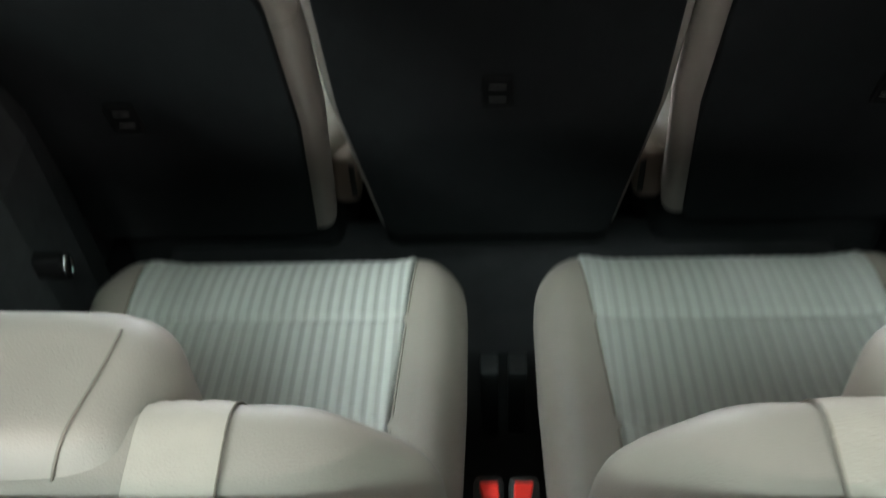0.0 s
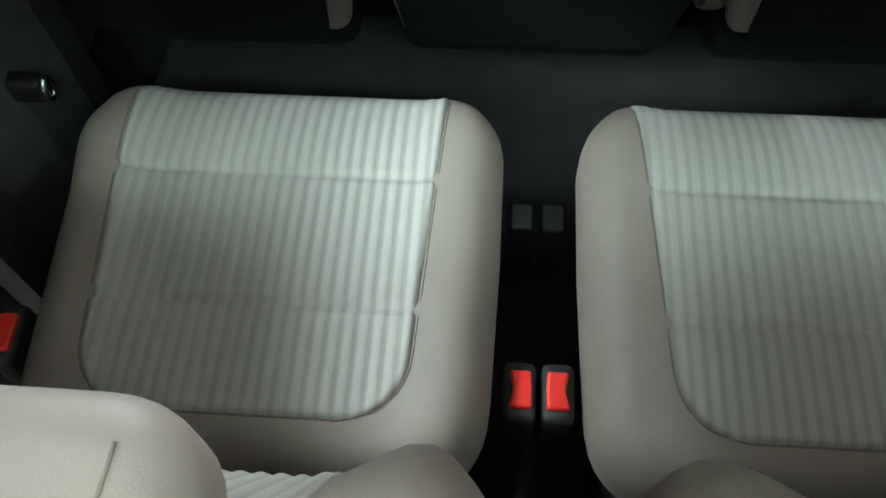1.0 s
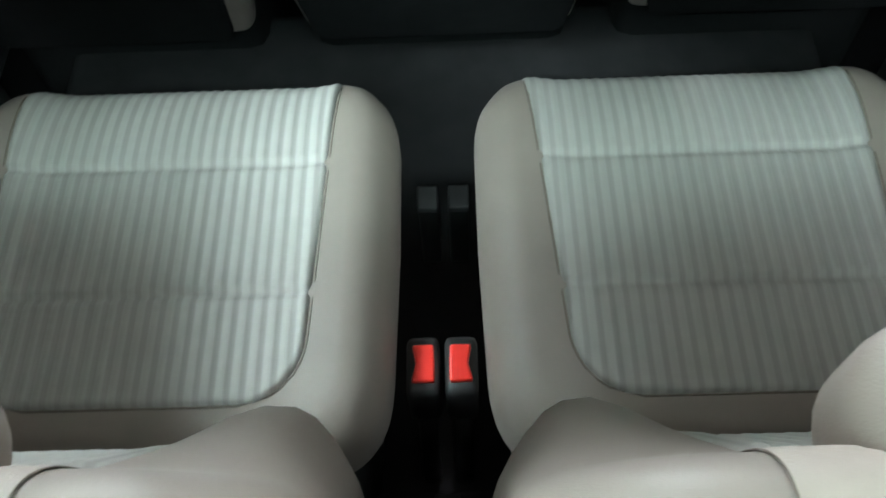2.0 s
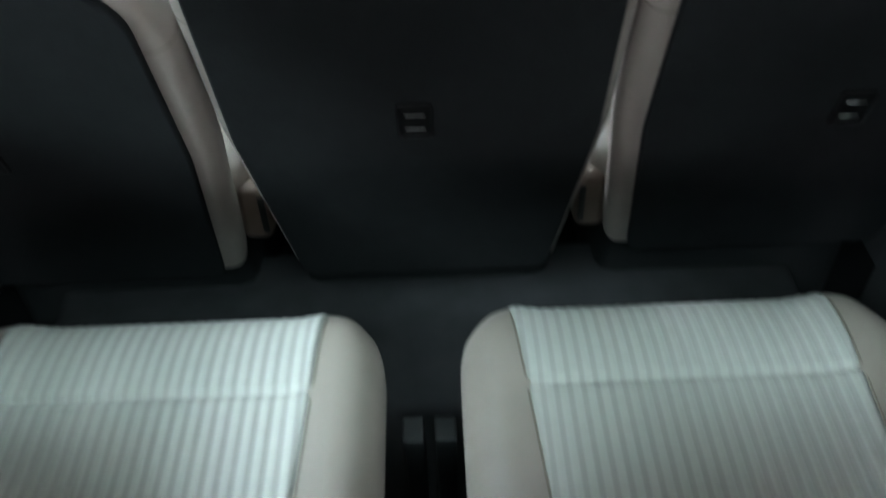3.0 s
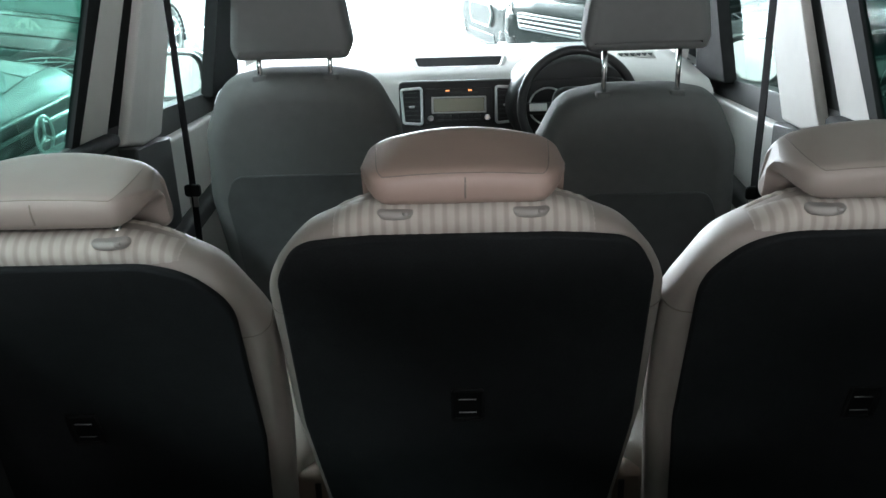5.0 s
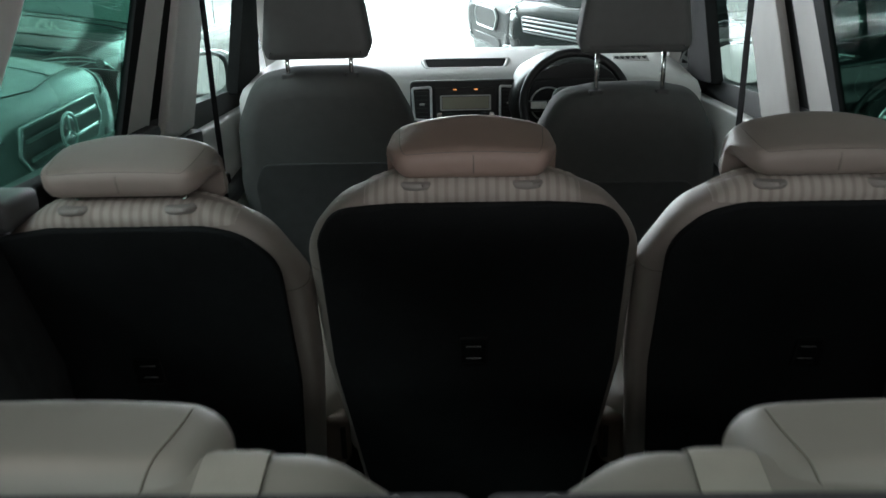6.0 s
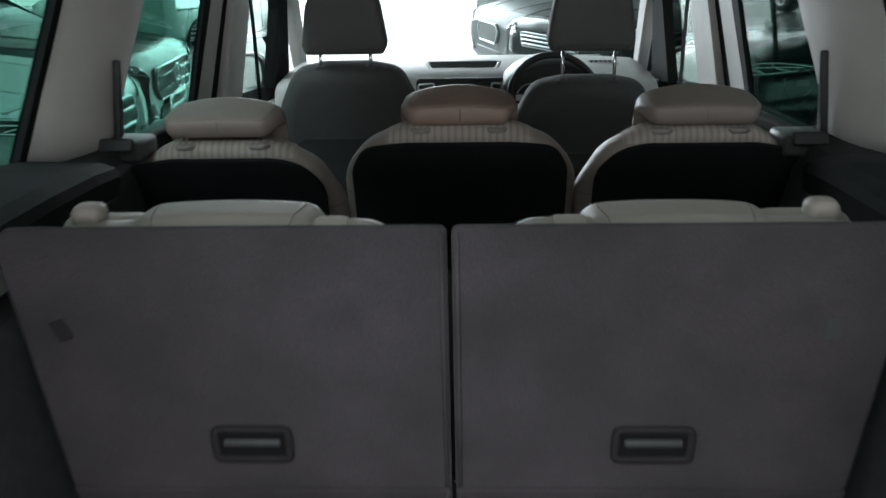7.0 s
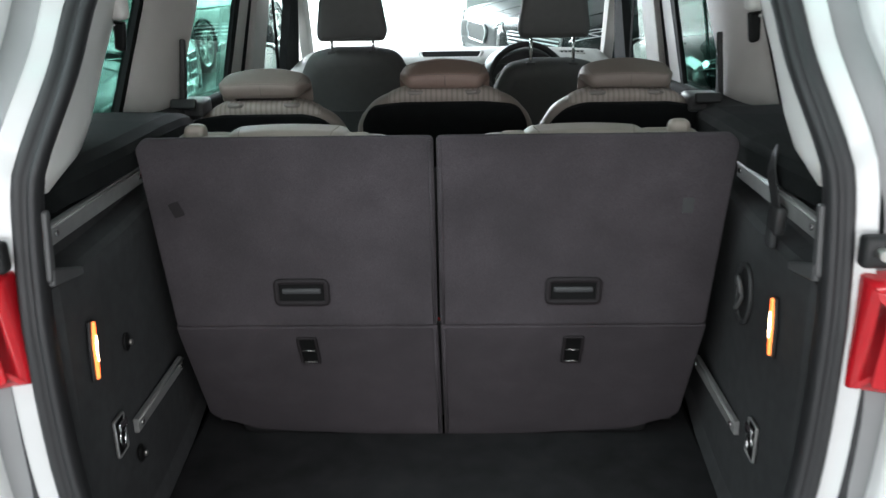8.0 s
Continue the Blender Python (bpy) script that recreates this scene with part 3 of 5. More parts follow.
for s in (-1, 1):
    lamp = thing("tail_lamp", "glossy red tail lamp beside the boot opening", "lamp", (CX + s * (0.736 if s < 0 else 0.746), -0.128, 1.148 if s < 0 else 1.136), "tail lamps")
    o = round_poly([(-0.092, -0.10), (0.10, -0.135), (0.13, 0.10), (-0.085, 0.088)], [0.01, 0.02, 0.03, 0.01], 4)
    o = [(s * x, y) for x, y in o]
    part("lens", slab(o, 0.07, 0.02, 4, crown=0.01), M_REDLENS, lamp, m=Matrix.Rotation(math.radians(6), 4, "X") @ UP @ Matrix.Translation((0, 0, -0.03)))
    o2 = [(s * x, y) for x, y in round_poly([(-0.06, -0.085), (-0.02, -0.092), (-0.015, 0.075), (-0.055, 0.075)], 0.008, 3)]
    part("reflector", slab(o2, 0.006, 0.002, 2), M_REDLENS, lamp, "deeper red inner stripe", m=Matrix.Rotation(math.radians(6), 4, "X") @ UP @ Matrix.Translation((0, 0, 0.045)))
    st = thing("gate_striker", "small black tailgate striker on the white rim", "striker", (CX + s * 0.668, -0.150, 1.268), "tailgate strikers")
    part("block", box(0.045, 0.03, 0.05, 0.008), M_BLACK, st)
    part("bolt", sweep([(0, -0.035, 0.004), (0, 0.0, 0.004)], circle(0.009)), M_STEEL, st)


# ---------------------------------------------------------------- seats
def grid_patch(x0, x1, ny, height, pitch, depth, xl=None, xr=None, y0=0.0, y1=1.0, thick=0.006):
    """A ribbed cloth patch over height(x, y), its sides given by xl(y) and xr(y)."""
    per = 6
    nx = int(round((x1 - x0) / pitch)) * per
    bm = bmesh.new()
    rows = []
    for j in range(ny + 1):
        y = y0 + (y1 - y0) * j / ny
        a, b = (xl(y) if xl else x0), (xr(y) if xr else x1)
        row = []
        for i in range(nx + 1):
            x = x0 + (x1 - x0) * i / nx
            x = min(max(x, a), b)
            edge = min(1.0, (x - a) / 0.006, (b - x) / 0.006, (y - y0) / 0.006, (y1 - y) / 0.006)
            z = height(x, y) + thick * max(0.0, edge) ** 0.5 - 0.002 * (1 - max(0.0, edge)) + depth * max(0.0, edge) * math.cos(2 * math.pi * x / pitch)
            row.append(bm.verts.new((x, y, z)))
        rows.append(row)
    for a, b in zip(rows, rows[1:]):
        for i in range(nx):
            bm.faces.new((a[i], a[i + 1], b[i + 1], b[i]))
    bmesh.ops.remove_doubles(bm, verts=bm.verts, dist=1e-5)
    return bm


def saddle_pad(w, n=30):
    """A headrest that sits down over a backrest: an upright rear band, a flat rising top and a lobe hanging in front."""
    def section(a):
        e = max(0.0, (a - 0.66) / 0.34)
        pts = [(-0.058 + 0.070 * e ** 2.2, -0.043 + 0.034 * e ** 2), (-0.068 + 0.052 * e ** 2.6, 0.001 - 0.006 * a * a), (0.040, 0.031 - 0.020 * a * a), (0.066 - 0.010 * e * e, 0.017 - 0.017 * a * a - 0.004 * e ** 3),
               (0.076 - 0.006 * e, -0.075), (0.040, -0.078), (0.034 - 0.004 * e, -0.030)]
        return round_poly(pts, [0.020, 0.020, 0.05, 0.024, 0.015, 0.012, 0.02], 5)
    rings = []
    for i in range(n + 1):
        u = math.sin(math.pi / 2 * (-1 + 2 * i / n))
        k = max(0.0, abs(u) * w / 2 - (w / 2 - 0.028)) / 0.028
        q = 1 - 0.30 * (1 - math.sqrt(max(0.0, 1 - min(1.0, k) ** 2)))
        rings.append([(u * w / 2 * (1 - 0.03 * max(0.0, y + 0.02) / 0.08 - 0.11 * max(0.0, z + 0.022) / 0.05), 0.015 + (y - 0.015) * q, -0.02 + (z + 0.02) * q) for y, z in section(abs(u))])
    return rings_mesh(rings)


def saddle_seam(w):
    """The seam of such a headrest, round the edge of its flat top."""
    pts = []
    for u in np.linspace(-0.86, 0.86, 41):
        c = max(0.0, abs(u) - 0.70) / 0.16
        pts.append((u * w / 2, -0.0665 + 0.052 * max(0.0, (abs(u) - 0.66) / 0.34) ** 2.6 + 0.085 * c ** 2.5, 0.0035 + 0.018 * c ** 2.5))
    return pts


def smooth_ring(pts, n=4):
    """A closed smooth outline through the points."""
    p = [Vector((*q, 0)) for q in pts]
    k, out = len(p), []
    for i in range(k):
        a, b, c, d = p[i - 1], p[i], p[(i + 1) % k], p[(i + 2) % k]
        for j in range(n):
            t = j / n
            q = 0.5 * ((2 * b) + (c - a) * t + (2 * a - 5 * b + 4 * c - d) * t * t + (3 * b - a - 3 * c + d) * t ** 3)
            out.append((q.x, q.y))
    return out


RIB = 0.0143


def third_row_seat(s):
    bx, by, bz = CX + s * 0.29, 0.45, 0.57
    seat = thing("rear_seat", "beige third row seat with ribbed fabric insert and charcoal carpet back", "seat", (bx, by, bz), "third row seats")
    inv = Matrix.Translation((-bx, -by, -bz))
    w = 0.549
    cx = CX + s * (0.0025 + w / 2)
    # carpeted back: upper board, fold line and lower flap
    up = round_poly([(-w / 2, 0), (w / 2, 0), (w / 2 + 0.020, 0.396), (w / 2, 0.416), (-w / 2, 0.416)], [0.012, 0.012, 0.02, 0.02, 0.012], 4)
    up = [(s * x, y) for x, y in up]
    t1 = Matrix.Translation((cx, 0.262, 0.953)) @ Matrix.Rotation(math.radians(6.4), 4, "X") @ UP @ Matrix.Translation((0, 0, -0.012))
    part("back_board", slab(up, 0.012, 0.005, 4), M_CARPET, seat, "charcoal carpet board", m=inv @ t1)
    lo = round_poly([(-w / 2, -0.428), (-w / 2 + 0.18, -0.426), (w / 2 - 0.11, -0.405), (w / 2 + 0.004, -0.345), (w / 2 + 0.004, -0.004), (-w / 2, -0.004)], [0.004, 0.2, 0.12, 0.04, 0.008, 0.008], 5)
    lo = [(s * x, y) for x, y in lo]
    t2 = Matrix.Translation((cx, 0.262, 0.953)) @ Matrix.Rotation(math.radians(26.2), 4, "X") @ UP @ Matrix.Translation((0, 0, -0.018))
    part("flap", slab(lo, 0.018, 0.005, 3), M_CARPET, seat, "charcoal carpet flap", m=inv @ t2)
    # strips added behind the boards so the open joint reads dark
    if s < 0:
        part("gap_darkener", box(0.03, 0.006, 0.335, 0.002), M_LATCH, seat, "black strip added to darken the joint", m=inv @ Matrix.Translation((CX, 0.262, 1.132)) @ Matrix.Rotation(math.radians(6.4), 4, "X"))
        part("gap_darkener", box(0.03, 0.006, 0.36, 0.002), M_BLACK, seat, "black strip added to darken the joint", m=inv @ Matrix.Translation((CX, 0.370, 0.788)) @ Matrix.Rotation(math.radians(26.2), 4, "X"))
    # welted edges along the joint and a lifted loop of felt
    part("edge_welt", sweep([(-s * (w / 2 - 0.007), 0.006, 0.0115), (-s * (w / 2 - 0.007), 0.21, 0.0122), (-s * (w / 2 - 0.007), 0.408, 0.0115)], circle(0.0035, 8)), M_CARPET, seat, "bound carpet edge", m=inv @ t1)
    part("edge_welt", sweep([(-s * (w / 2 - 0.007), -0.415, 0.0175), (-s * (w / 2 - 0.007), -0.2, 0.018), (-s * (w / 2 - 0.007), -0.012, 0.0175)], circle(0.0035, 8)), M_CARPET, seat, "bound carpet edge", m=inv @ t2)
    # pull handle in the board
    tb = inv @ t1 @ Matrix.Translation((CX + (-0.280 if s < 0 else 0.275) - cx, 0.083, 0.012))
    o = rrect(0.114, 0.062, 0.016, 5)
    hd = part("handle", frame_slab(o, inset(o, 0.011), 0.005), M_HANDLE, seat, "charcoal plastic pull handle", m=tb)
    part("recess", slab(inset(o, 0.010), 0.003, 0.001, 2), M_TRAY, hd, m=tb @ Matrix.Translation((0, 0, -0.001)))
    bar = box(0.080, 0.012, 0.007, 0.003)
    part("grip", bar, M_DGREY, hd, m=tb @ Matrix.Translation((0, 0.003, 0.002)))
    # latch in the flap
    tl = inv @ t2 @ Matrix.Translation((CX + s * 0.284 - cx, -0.082, 0.018))
    o = rrect(0.044, 0.092, 0.006, 4)
    lt = part("latch", frame_slab(o, inset(o, 0.006), 0.004), M_HANDLE, seat, "black latch with steel pin", m=tl)
    part("well", slab(inset(o, 0.0055), 0.002, 0.0008, 2), M_LATCH, lt, m=tl)
    part("pin", sweep([(-0.014, 0.002, 0.004), (0.014, 0.002, 0.004)], circle(0.0010, 8)), M_STEEL, lt, m=tl)
    part("pin", sweep([(-0.014, -0.038, 0.004), (0.014, -0.038, 0.004)], circle(0.0010, 8)), M_STEEL, lt, m=tl)
    part("tag", slab(rrect(0.022, 0.032, 0.003, 3), 0.0015, 0.0005, 2), M_DGREY if s > 0 else M_HANDLE, seat, "small grey felt tag" if s > 0 else "small dark brown felt tag", m=inv @ t1 @ Matrix.Translation((CX + (0.487 if s > 0 else -0.510) - cx, 0.27, 0.012)) @ Matrix.Rotation(math.radians(0 if s > 0 else 20), 4, "Z"))
    # backrest with side bolsters
    bw = 0.245
    o = round_poly([(-bw + 0.02, 0), (bw - 0.02, 0), (bw + 0.01, 0.22), (bw + 0.008, 0.41), (bw - 0.045, 0.464), (-bw + 0.045, 0.464), (-bw - 0.008, 0.41), (-bw - 0.01, 0.22)],
                   [0.04, 0.04, 0.12, 0.06, 0.06, 0.06, 0.06, 0.12], 5)

    def lap(x, y):
        side = max(0.0, (abs(x) - 0.12) / 0.10)
        fade = 1 - min(1.0, max(0.0, (y - 0.24) / 0.16))
        return 0.034 * fade * math.exp(-((side - 0.75) / 0.5) ** 2) - 0.030 * min(1.0, max(0.0, (y - 0.18) / 0.20))

    tb2 = Matrix.Translation((bx, 0.299, 0.895)) @ Matrix.Rotation(math.radians(9.5), 4, "X") @ UPF
    shell = slab(dense(o, 0.02), 0.098, 0.048, 6, top=lap, fine=12, r_back=0.02)
    skin = BVHTree.FromBMesh(shell)
    part("backrest", shell, M_BEIGE, seat, m=inv @ tb2)
    part("back_insert", grid_patch(-0.143, 0.143, 40, lambda x, y: 0.096 + lap(x, y), RIB, 0.0012, y0=0.06, y1=0.35), M_STRIPE, seat, "pale ribbed fabric", m=inv @ tb2)
    # webbing strip over the shoulder, beside the headrest
    rows = []
    for j in range(34):
        a = math.radians(56 + 58 * j / 33)
        d = Vector((0, math.sin(a), math.cos(a)))
        row = []
        for i in range(7):
            c = Vector((-s * 0.140 + (i - 3) * 0.0068, 0.36, 0.045))
            hit = skin.ray_cast(c + d * 0.4, -d)[0]
            hit = hit if hit is not None else c + d * 0.05
            row.append((hit + d * (0.0022 if i in (0, 6) else 0.0030 + (0.0013 if (i + j) % 2 else 0.0))))
        rows.append(row)
    bm = bmesh.new()
    vs = [[bm.verts.new(p) for p in row] for row in rows]
    for p, q in zip(vs, vs[1:]):
        for i in range(6):
            bm.faces.new((p[i], p[i + 1], q[i + 1], q[i]))
    part("shoulder_strip", bm, M_STRIP, seat, "embossed pale strip", m=inv @ tb2)
    part("strip_seam", sweep([rows[j][6 if s < 0 else 0] for j in range(34)], circle(0.0005, 6)), M_THREAD, seat, "dark seam", m=inv @ tb2)
    # cushion
    c = round_poly([(-0.238, -0.25), (0.225, -0.25), (0.24, 0.05), (0.252, 0.14), (0.22, 0.225), (-0.20, 0.225), (-0.245, 0.16), (-0.245, 0.0)],
                   [0.10, 0.10, 0.12, 0.10, 0.085, 0.085, 0.11, 0.12], 9)
    c = [(s * x, y) for x, y in c]

    def sit(x, y):
        x *= s
        roll = 0.030 * max(0.0, (y - 0.10) / 0.12) ** 2
        return 0.012 * min(1.0, max(0.0, (abs(x + 0.005) - 0.14) / 0.06)) - roll

    tc = Matrix.Translation((CX + s * 0.288, 0.668, 0.760))
    part("cushion", slab(dense(c, 0.02), 0.128, 0.05, 6, top=sit, fine=12), M_BEIGE, seat, m=inv @ tc)

    def groove(x, y):
        rim_drop = 0.05 - math.sqrt(max(0.0, 0.05 ** 2 - max(0.0, y - 0.175) ** 2))
        return 0.1275 + sit(x, y) - rim_drop - 0.0048 * math.exp(-((y - 0.074) / 0.0045) ** 2) - 0.0048 * math.exp(-((y + 0.08) / 0.0045) ** 2)

    def left_edge(y):
        t = max(0.0, (-0.13 - y) / 0.065)
        return -0.186 + 0.028 * (0.2 - y) / 0.4 + 0.06 * (1 - math.sqrt(max(0.0, 1 - min(1.0, t) ** 2)))

    def right_edge(y):
        t = max(0.0, (-0.13 - y) / 0.065)
        return 0.180 - 0.022 * (0.2 - y) / 0.4 - 0.06 * (1 - math.sqrt(max(0.0, 1 - min(1.0, t) ** 2)))

    part("seat_insert", grid_patch(-RIB * 13, RIB * 13, 110, groove, RIB, 0.0007, left_edge, right_edge, -0.195, 0.219), M_STRIPE, seat, "pale ribbed fabric", m=inv @ tc)
    edge_pts = [(left_edge(y) - 0.001, y) for y in np.linspace(0.19, -0.195, 40)] + [(right_edge(y) + 0.001, y) for y in np.linspace(-0.195, 0.19, 40)]
    part("seam", sweep([(x, y, groove(x, y) + 0.0005) for x, y in edge_pts], circle(0.0010, 6)), M_THREAD, seat, "dark seam", m=inv @ tc)
    part("seat_base", box(0.42, 0.44, 0.20, 0.03), M_BLACK, seat, m=inv @ Matrix.Translation((CX + s * 0.288, 0.66, 0.67)))
    # headrest, pushed down: a padded slab with a flat top and a rounded rear edge
    hw, hd = 0.252, 0.114
    ho = dense(round_poly([(-hw / 2, -hd / 2), (hw / 2, -hd / 2), (hw / 2, hd / 2), (-hw / 2, hd / 2)], [0.044, 0.044, 0.044, 0.044], 7), 0.012)

    def pad_top(u, v):
        return 0.004 - 0.020 * max(0.0, (-v - 0.02) / 0.036) ** 2 - 0.006 * (u / 0.12) ** 2

    hm = inv @ Matrix.Translation((CX + s * 0.289, 0.286, 1.279 if s < 0 else 1.275))
    pad = slab(ho, 0.088, 0.028, 7, top=pad_top, fine=10)
    pad_skin = BVHTree.FromBMesh(pad)
    part("headrest", pad, M_BEIGE, seat, m=hm)
    for d in (-1, 1):
        line = []
        for k in range(28):
            ang = math.radians(52 + 140 * k / 27)
            c, way = Vector((d * (0.098 - 0.020 * (k / 27) ** 1.5), 0.0, 0.048)), Vector((0, math.cos(ang), math.sin(ang)))
            line.append(pad_skin.ray_cast(c + way * 0.3, -way)[0] + way * 0.0005)
        part("headrest_seam", sweep(line, circle(0.0009, 6)), M_THREAD, seat, "dark seam", m=hm)
        part("post", sweep([(CX + s * 0.285 + d * 0.068, 0.295, 1.22), (CX + s * 0.285 + d * 0.068, 0.295, 1.31)], circle(0.006)), M_CHROME, seat, m=inv)
    # outer folding lever beside the shoulder
    part("side_lever", slab(rrect(0.043, 0.046, 0.017, 4), 0.035, 0.012, 3), M_BEIGE, seat, "small beige padded lever", m=inv @ Matrix.Translation((CX + s * 0.468, 0.26, 1.358)) @ UPF)
    part("side_wing", slab(rrect(0.13, 0.07, 0.03, 4), 0.05, 0.02, 3), M_BEIGE, seat, "beige side wing", m=inv @ Matrix.Translation((CX + s * 0.450, 0.27, 1.325)) @ UPF)
    return seat


for s in (-1, 1):
    third_row_seat(s)


def second_row_seat(x, w, wb, hw, dz, out):
    """out: 0 for the middle seat, or the side of an outer one."""
    label = "beige second row middle seat with black felt back" if not out else "beige second row outer seat with black felt back and release lever"
    seat = thing("second_row_seat", label, "seat", (x, 1.15, 0.445), "second row seats")
    inv = Matrix.Translation((-x, -1.15, -0.445))
    h = 0.719
    c0, c1, c2 = (0.165, 0.070, 0.014) if out else (0.116, 0.052, 0.011)
    foot = 0.05 if out else 0.0
    o = round_poly([(-wb / 2, foot), (wb / 2, foot), (w / 2 - 0.004, h * 0.5), (w / 2, h - c0), (w / 2 - 0.050, h - c1), (w / 2 - 0.14, h - c2), (-w / 2 + 0.14, h - c2), (-w / 2 + 0.050, h - c1), (-w / 2, h - c0), (-w / 2 + 0.004, h * 0.5)],
                   [0.03, 0.03, 0.3, 0.09, 0.10, 0.16, 0.16, 0.10, 0.09, 0.3], 9)
    tilt = Matrix.Translation((x, 1.172, 0.635 + dz)) @ Matrix.Rotation(math.radians(16.5), 4, "X") @ UPF
    shell = slab(dense(o, 0.03), 0.108, 0.078, 7, r_back=0.024)
    skin = BVHTree.FromBMesh(shell)
    part("backrest", shell, M_BEIGE_BACK, seat, m=inv @ tilt)
    ri = [0.020 if not out or sx == out else 0.038 for sx in (-1, 1)]
    rt = 0.014 if not out else 0.020
    bend = [0.055 if not out or sx == out else 0.09 for sx in (-1, 1)]
    cut = [0.026 if not out or sx == out else 0.048 for sx in (-1, 1)]
    po = round_poly([(-wb / 2 + ri[0] - 0.006, foot + 0.004), (wb / 2 - ri[1] + 0.006, foot + 0.004), (w / 2 - ri[1], h * 0.5), (w / 2 - ri[1], h - 0.085 - rt), (w / 2 - ri[1] - cut[1], h - 0.034 - rt), (w / 2 - 0.14, h - 0.038), (-w / 2 + 0.14, h - 0.038), (-w / 2 + ri[0] + cut[0], h - 0.034 - rt), (-w / 2 + ri[0], h - 0.085 - rt), (-w / 2 + ri[0], h * 0.5)],
                    [0.03, 0.03, 0.3, bend[1], bend[1], 0.12, 0.12, bend[0], bend[0], 0.3], 9)
    part("back_panel", slab(po, 0.014, 0.004, 3), M_DARKBACK, seat, "black felt", m=inv @ tilt @ Matrix.Translation((0, 0, -0.010)))
    # short seams where the side rim is joined
    for sx in (-1, 1):
        pts = []
        for a in np.linspace(0.1, 1.7, 12):
            c, d = Vector((sx * (w / 2 - 0.045), h - 0.165, 0.045)), Vector((sx * math.sin(a), 0.12 * math.sin(a), -math.cos(a))).normalized()
            hit = skin.ray_cast(c + d * 0.3, -d)[0]
            if hit is not None:
                pts.append(hit)
        part("rim_seam", sweep(pts, circle(0.0010, 6)), M_THREAD, seat, "dark seam", m=inv @ tilt)
    # ribbed cloth wrapped over the top
    rw = RIB * round((w * 0.325) / RIB)
    bm = bmesh.new()
    nx = int(round(2 * rw / RIB)) * 6
    rows = []
    for j in range(16):
        a = math.radians(16 + 104 * j / 15)
        d = Vector((0, math.sin(a), -math.cos(a)))
        row = []
        for i in range(nx + 1):
            u = -rw + 2 * rw * i / nx
            c = Vector((u, h - 0.062, 0.055))
            hit = skin.ray_cast(c + d * 0.3, -d)[0]
            edge = min(1.0, (rw - abs(u)) / 0.008, j / 2)
            dip = 0.0055 * math.exp(-((j - 10) / 1.6) ** 2)
            row.append(bm.verts.new(hit + d * (-0.001 + 0.0030 * edge - dip * edge + 0.0004 * edge * math.cos(2 * math.pi * u / RIB))))
        rows.append(row)
    for a, b in zip(rows, rows[1:]):
        for i in range(nx):
            bm.faces.new((a[i], a[i + 1], b[i + 1], b[i]))
    part("ribbed_top", bm, M_STRIPE_BACK, seat, "pale ribbed fabric strip", m=inv @ tilt)
    # child-seat latch in the felt
    tl = inv @ tilt @ Matrix.Rotation(math.pi, 4, "Y") @ Matrix.Translation((-out * 0.034, 0.395, 0.010))
    lo = rrect(0.044, 0.062, 0.006, 4)
    lt = part("latch", frame_slab(lo, inset(lo, 0.006), 0.003), M_LATCH, seat, "black anchor latch", m=tl)
    part("well", slab(inset(lo, 0.0055), 0.0015, 0.0006, 2), M_LATCH, lt, m=tl)
    for yy in (0.012, -0.014):
        part("pin", sweep([(-0.012, yy, 0.003), (0.012, yy, 0.003)], circle(0.0009, 8)), M_STEEL, lt, m=tl)
    # headrest saddling the backrest: upright rear band, flat top
    hx = Matrix.Translation((x + 0.006 * out, 1.036, 1.362 + dz * 0.7))
    pad = saddle_pad(hw)
    pad_skin = BVHTree.FromBMesh(pad)
    part("headrest", pad, M_HEAD if out else M_HEADWARM, seat, m=inv @ hx)
    seam = []
    for p in saddle_seam(hw):
        near = pad_skin.find_nearest(Vector(p))[0]
        seam.append(near)
    part("headrest_piping", sweep(curve(seam, 2), circle(0.0006, 6)), M_THREAD, seat, "fine seam", m=inv @ hx)
    tick = [pad_skin.find_nearest(Vector((0.003, -0.075, z)))[0] for z in np.linspace(-0.036, 0.002, 8)]
    part("headrest_seam", sweep(tick, circle(0.0011, 6)), M_THREAD, seat, "dark seam", m=inv @ hx)
    for d in (-0.078, 0.078):
        k = part("post_collar", slab([(a * 1.6, b * 1.1) for a, b in circle(0.0150, 18)], 0.011, 0.005, 4), M_COLLAR, seat, "grey plastic collar", m=inv @ Matrix.Translation((x + d, 0.988, 1.306 + dz)))
        part("collar_button", slab(circle(0.0045, 10), 0.005, 0.002, 2), M_COLLAR, k, "grey release button", m=inv @ Matrix.Translation((x + d + 0.012, 0.974, 1.312 + dz)))
        part("post", sweep([(0, 0, 0), (0, 0, 0.05)], circle(0.006)), M_CHROME, k, m=inv @ Matrix.Translation((x + d, 1.01, 1.285 + dz)))
    # cushion, base and inner hinge covers
    part("cushion", slab(rrect(w, 0.48, 0.08), 0.14, 0.05), M_BEIGE, seat, m=inv @ Matrix.Translation((x, 1.43, 0.68)))
    part("seat_base", box(w - 0.08, 0.46, 0.25, 0.03), M_DARKBACK, seat, m=inv @ Matrix.Translation((x, 1.44, 0.57)))
    sides = (-1, 1) if not out else (-out,)
    for sx in sides:
        if out:
            part("hinge_cover", slab(rrect(0.052, 0.11, 0.022, 5), 0.045, 0.015, 3), M_HINGE, seat, "brown beige hinge cover", m=inv @ Matrix.Translation((x + sx * (w / 2 - 0.016), 1.200, 0.735)) @ UPF)
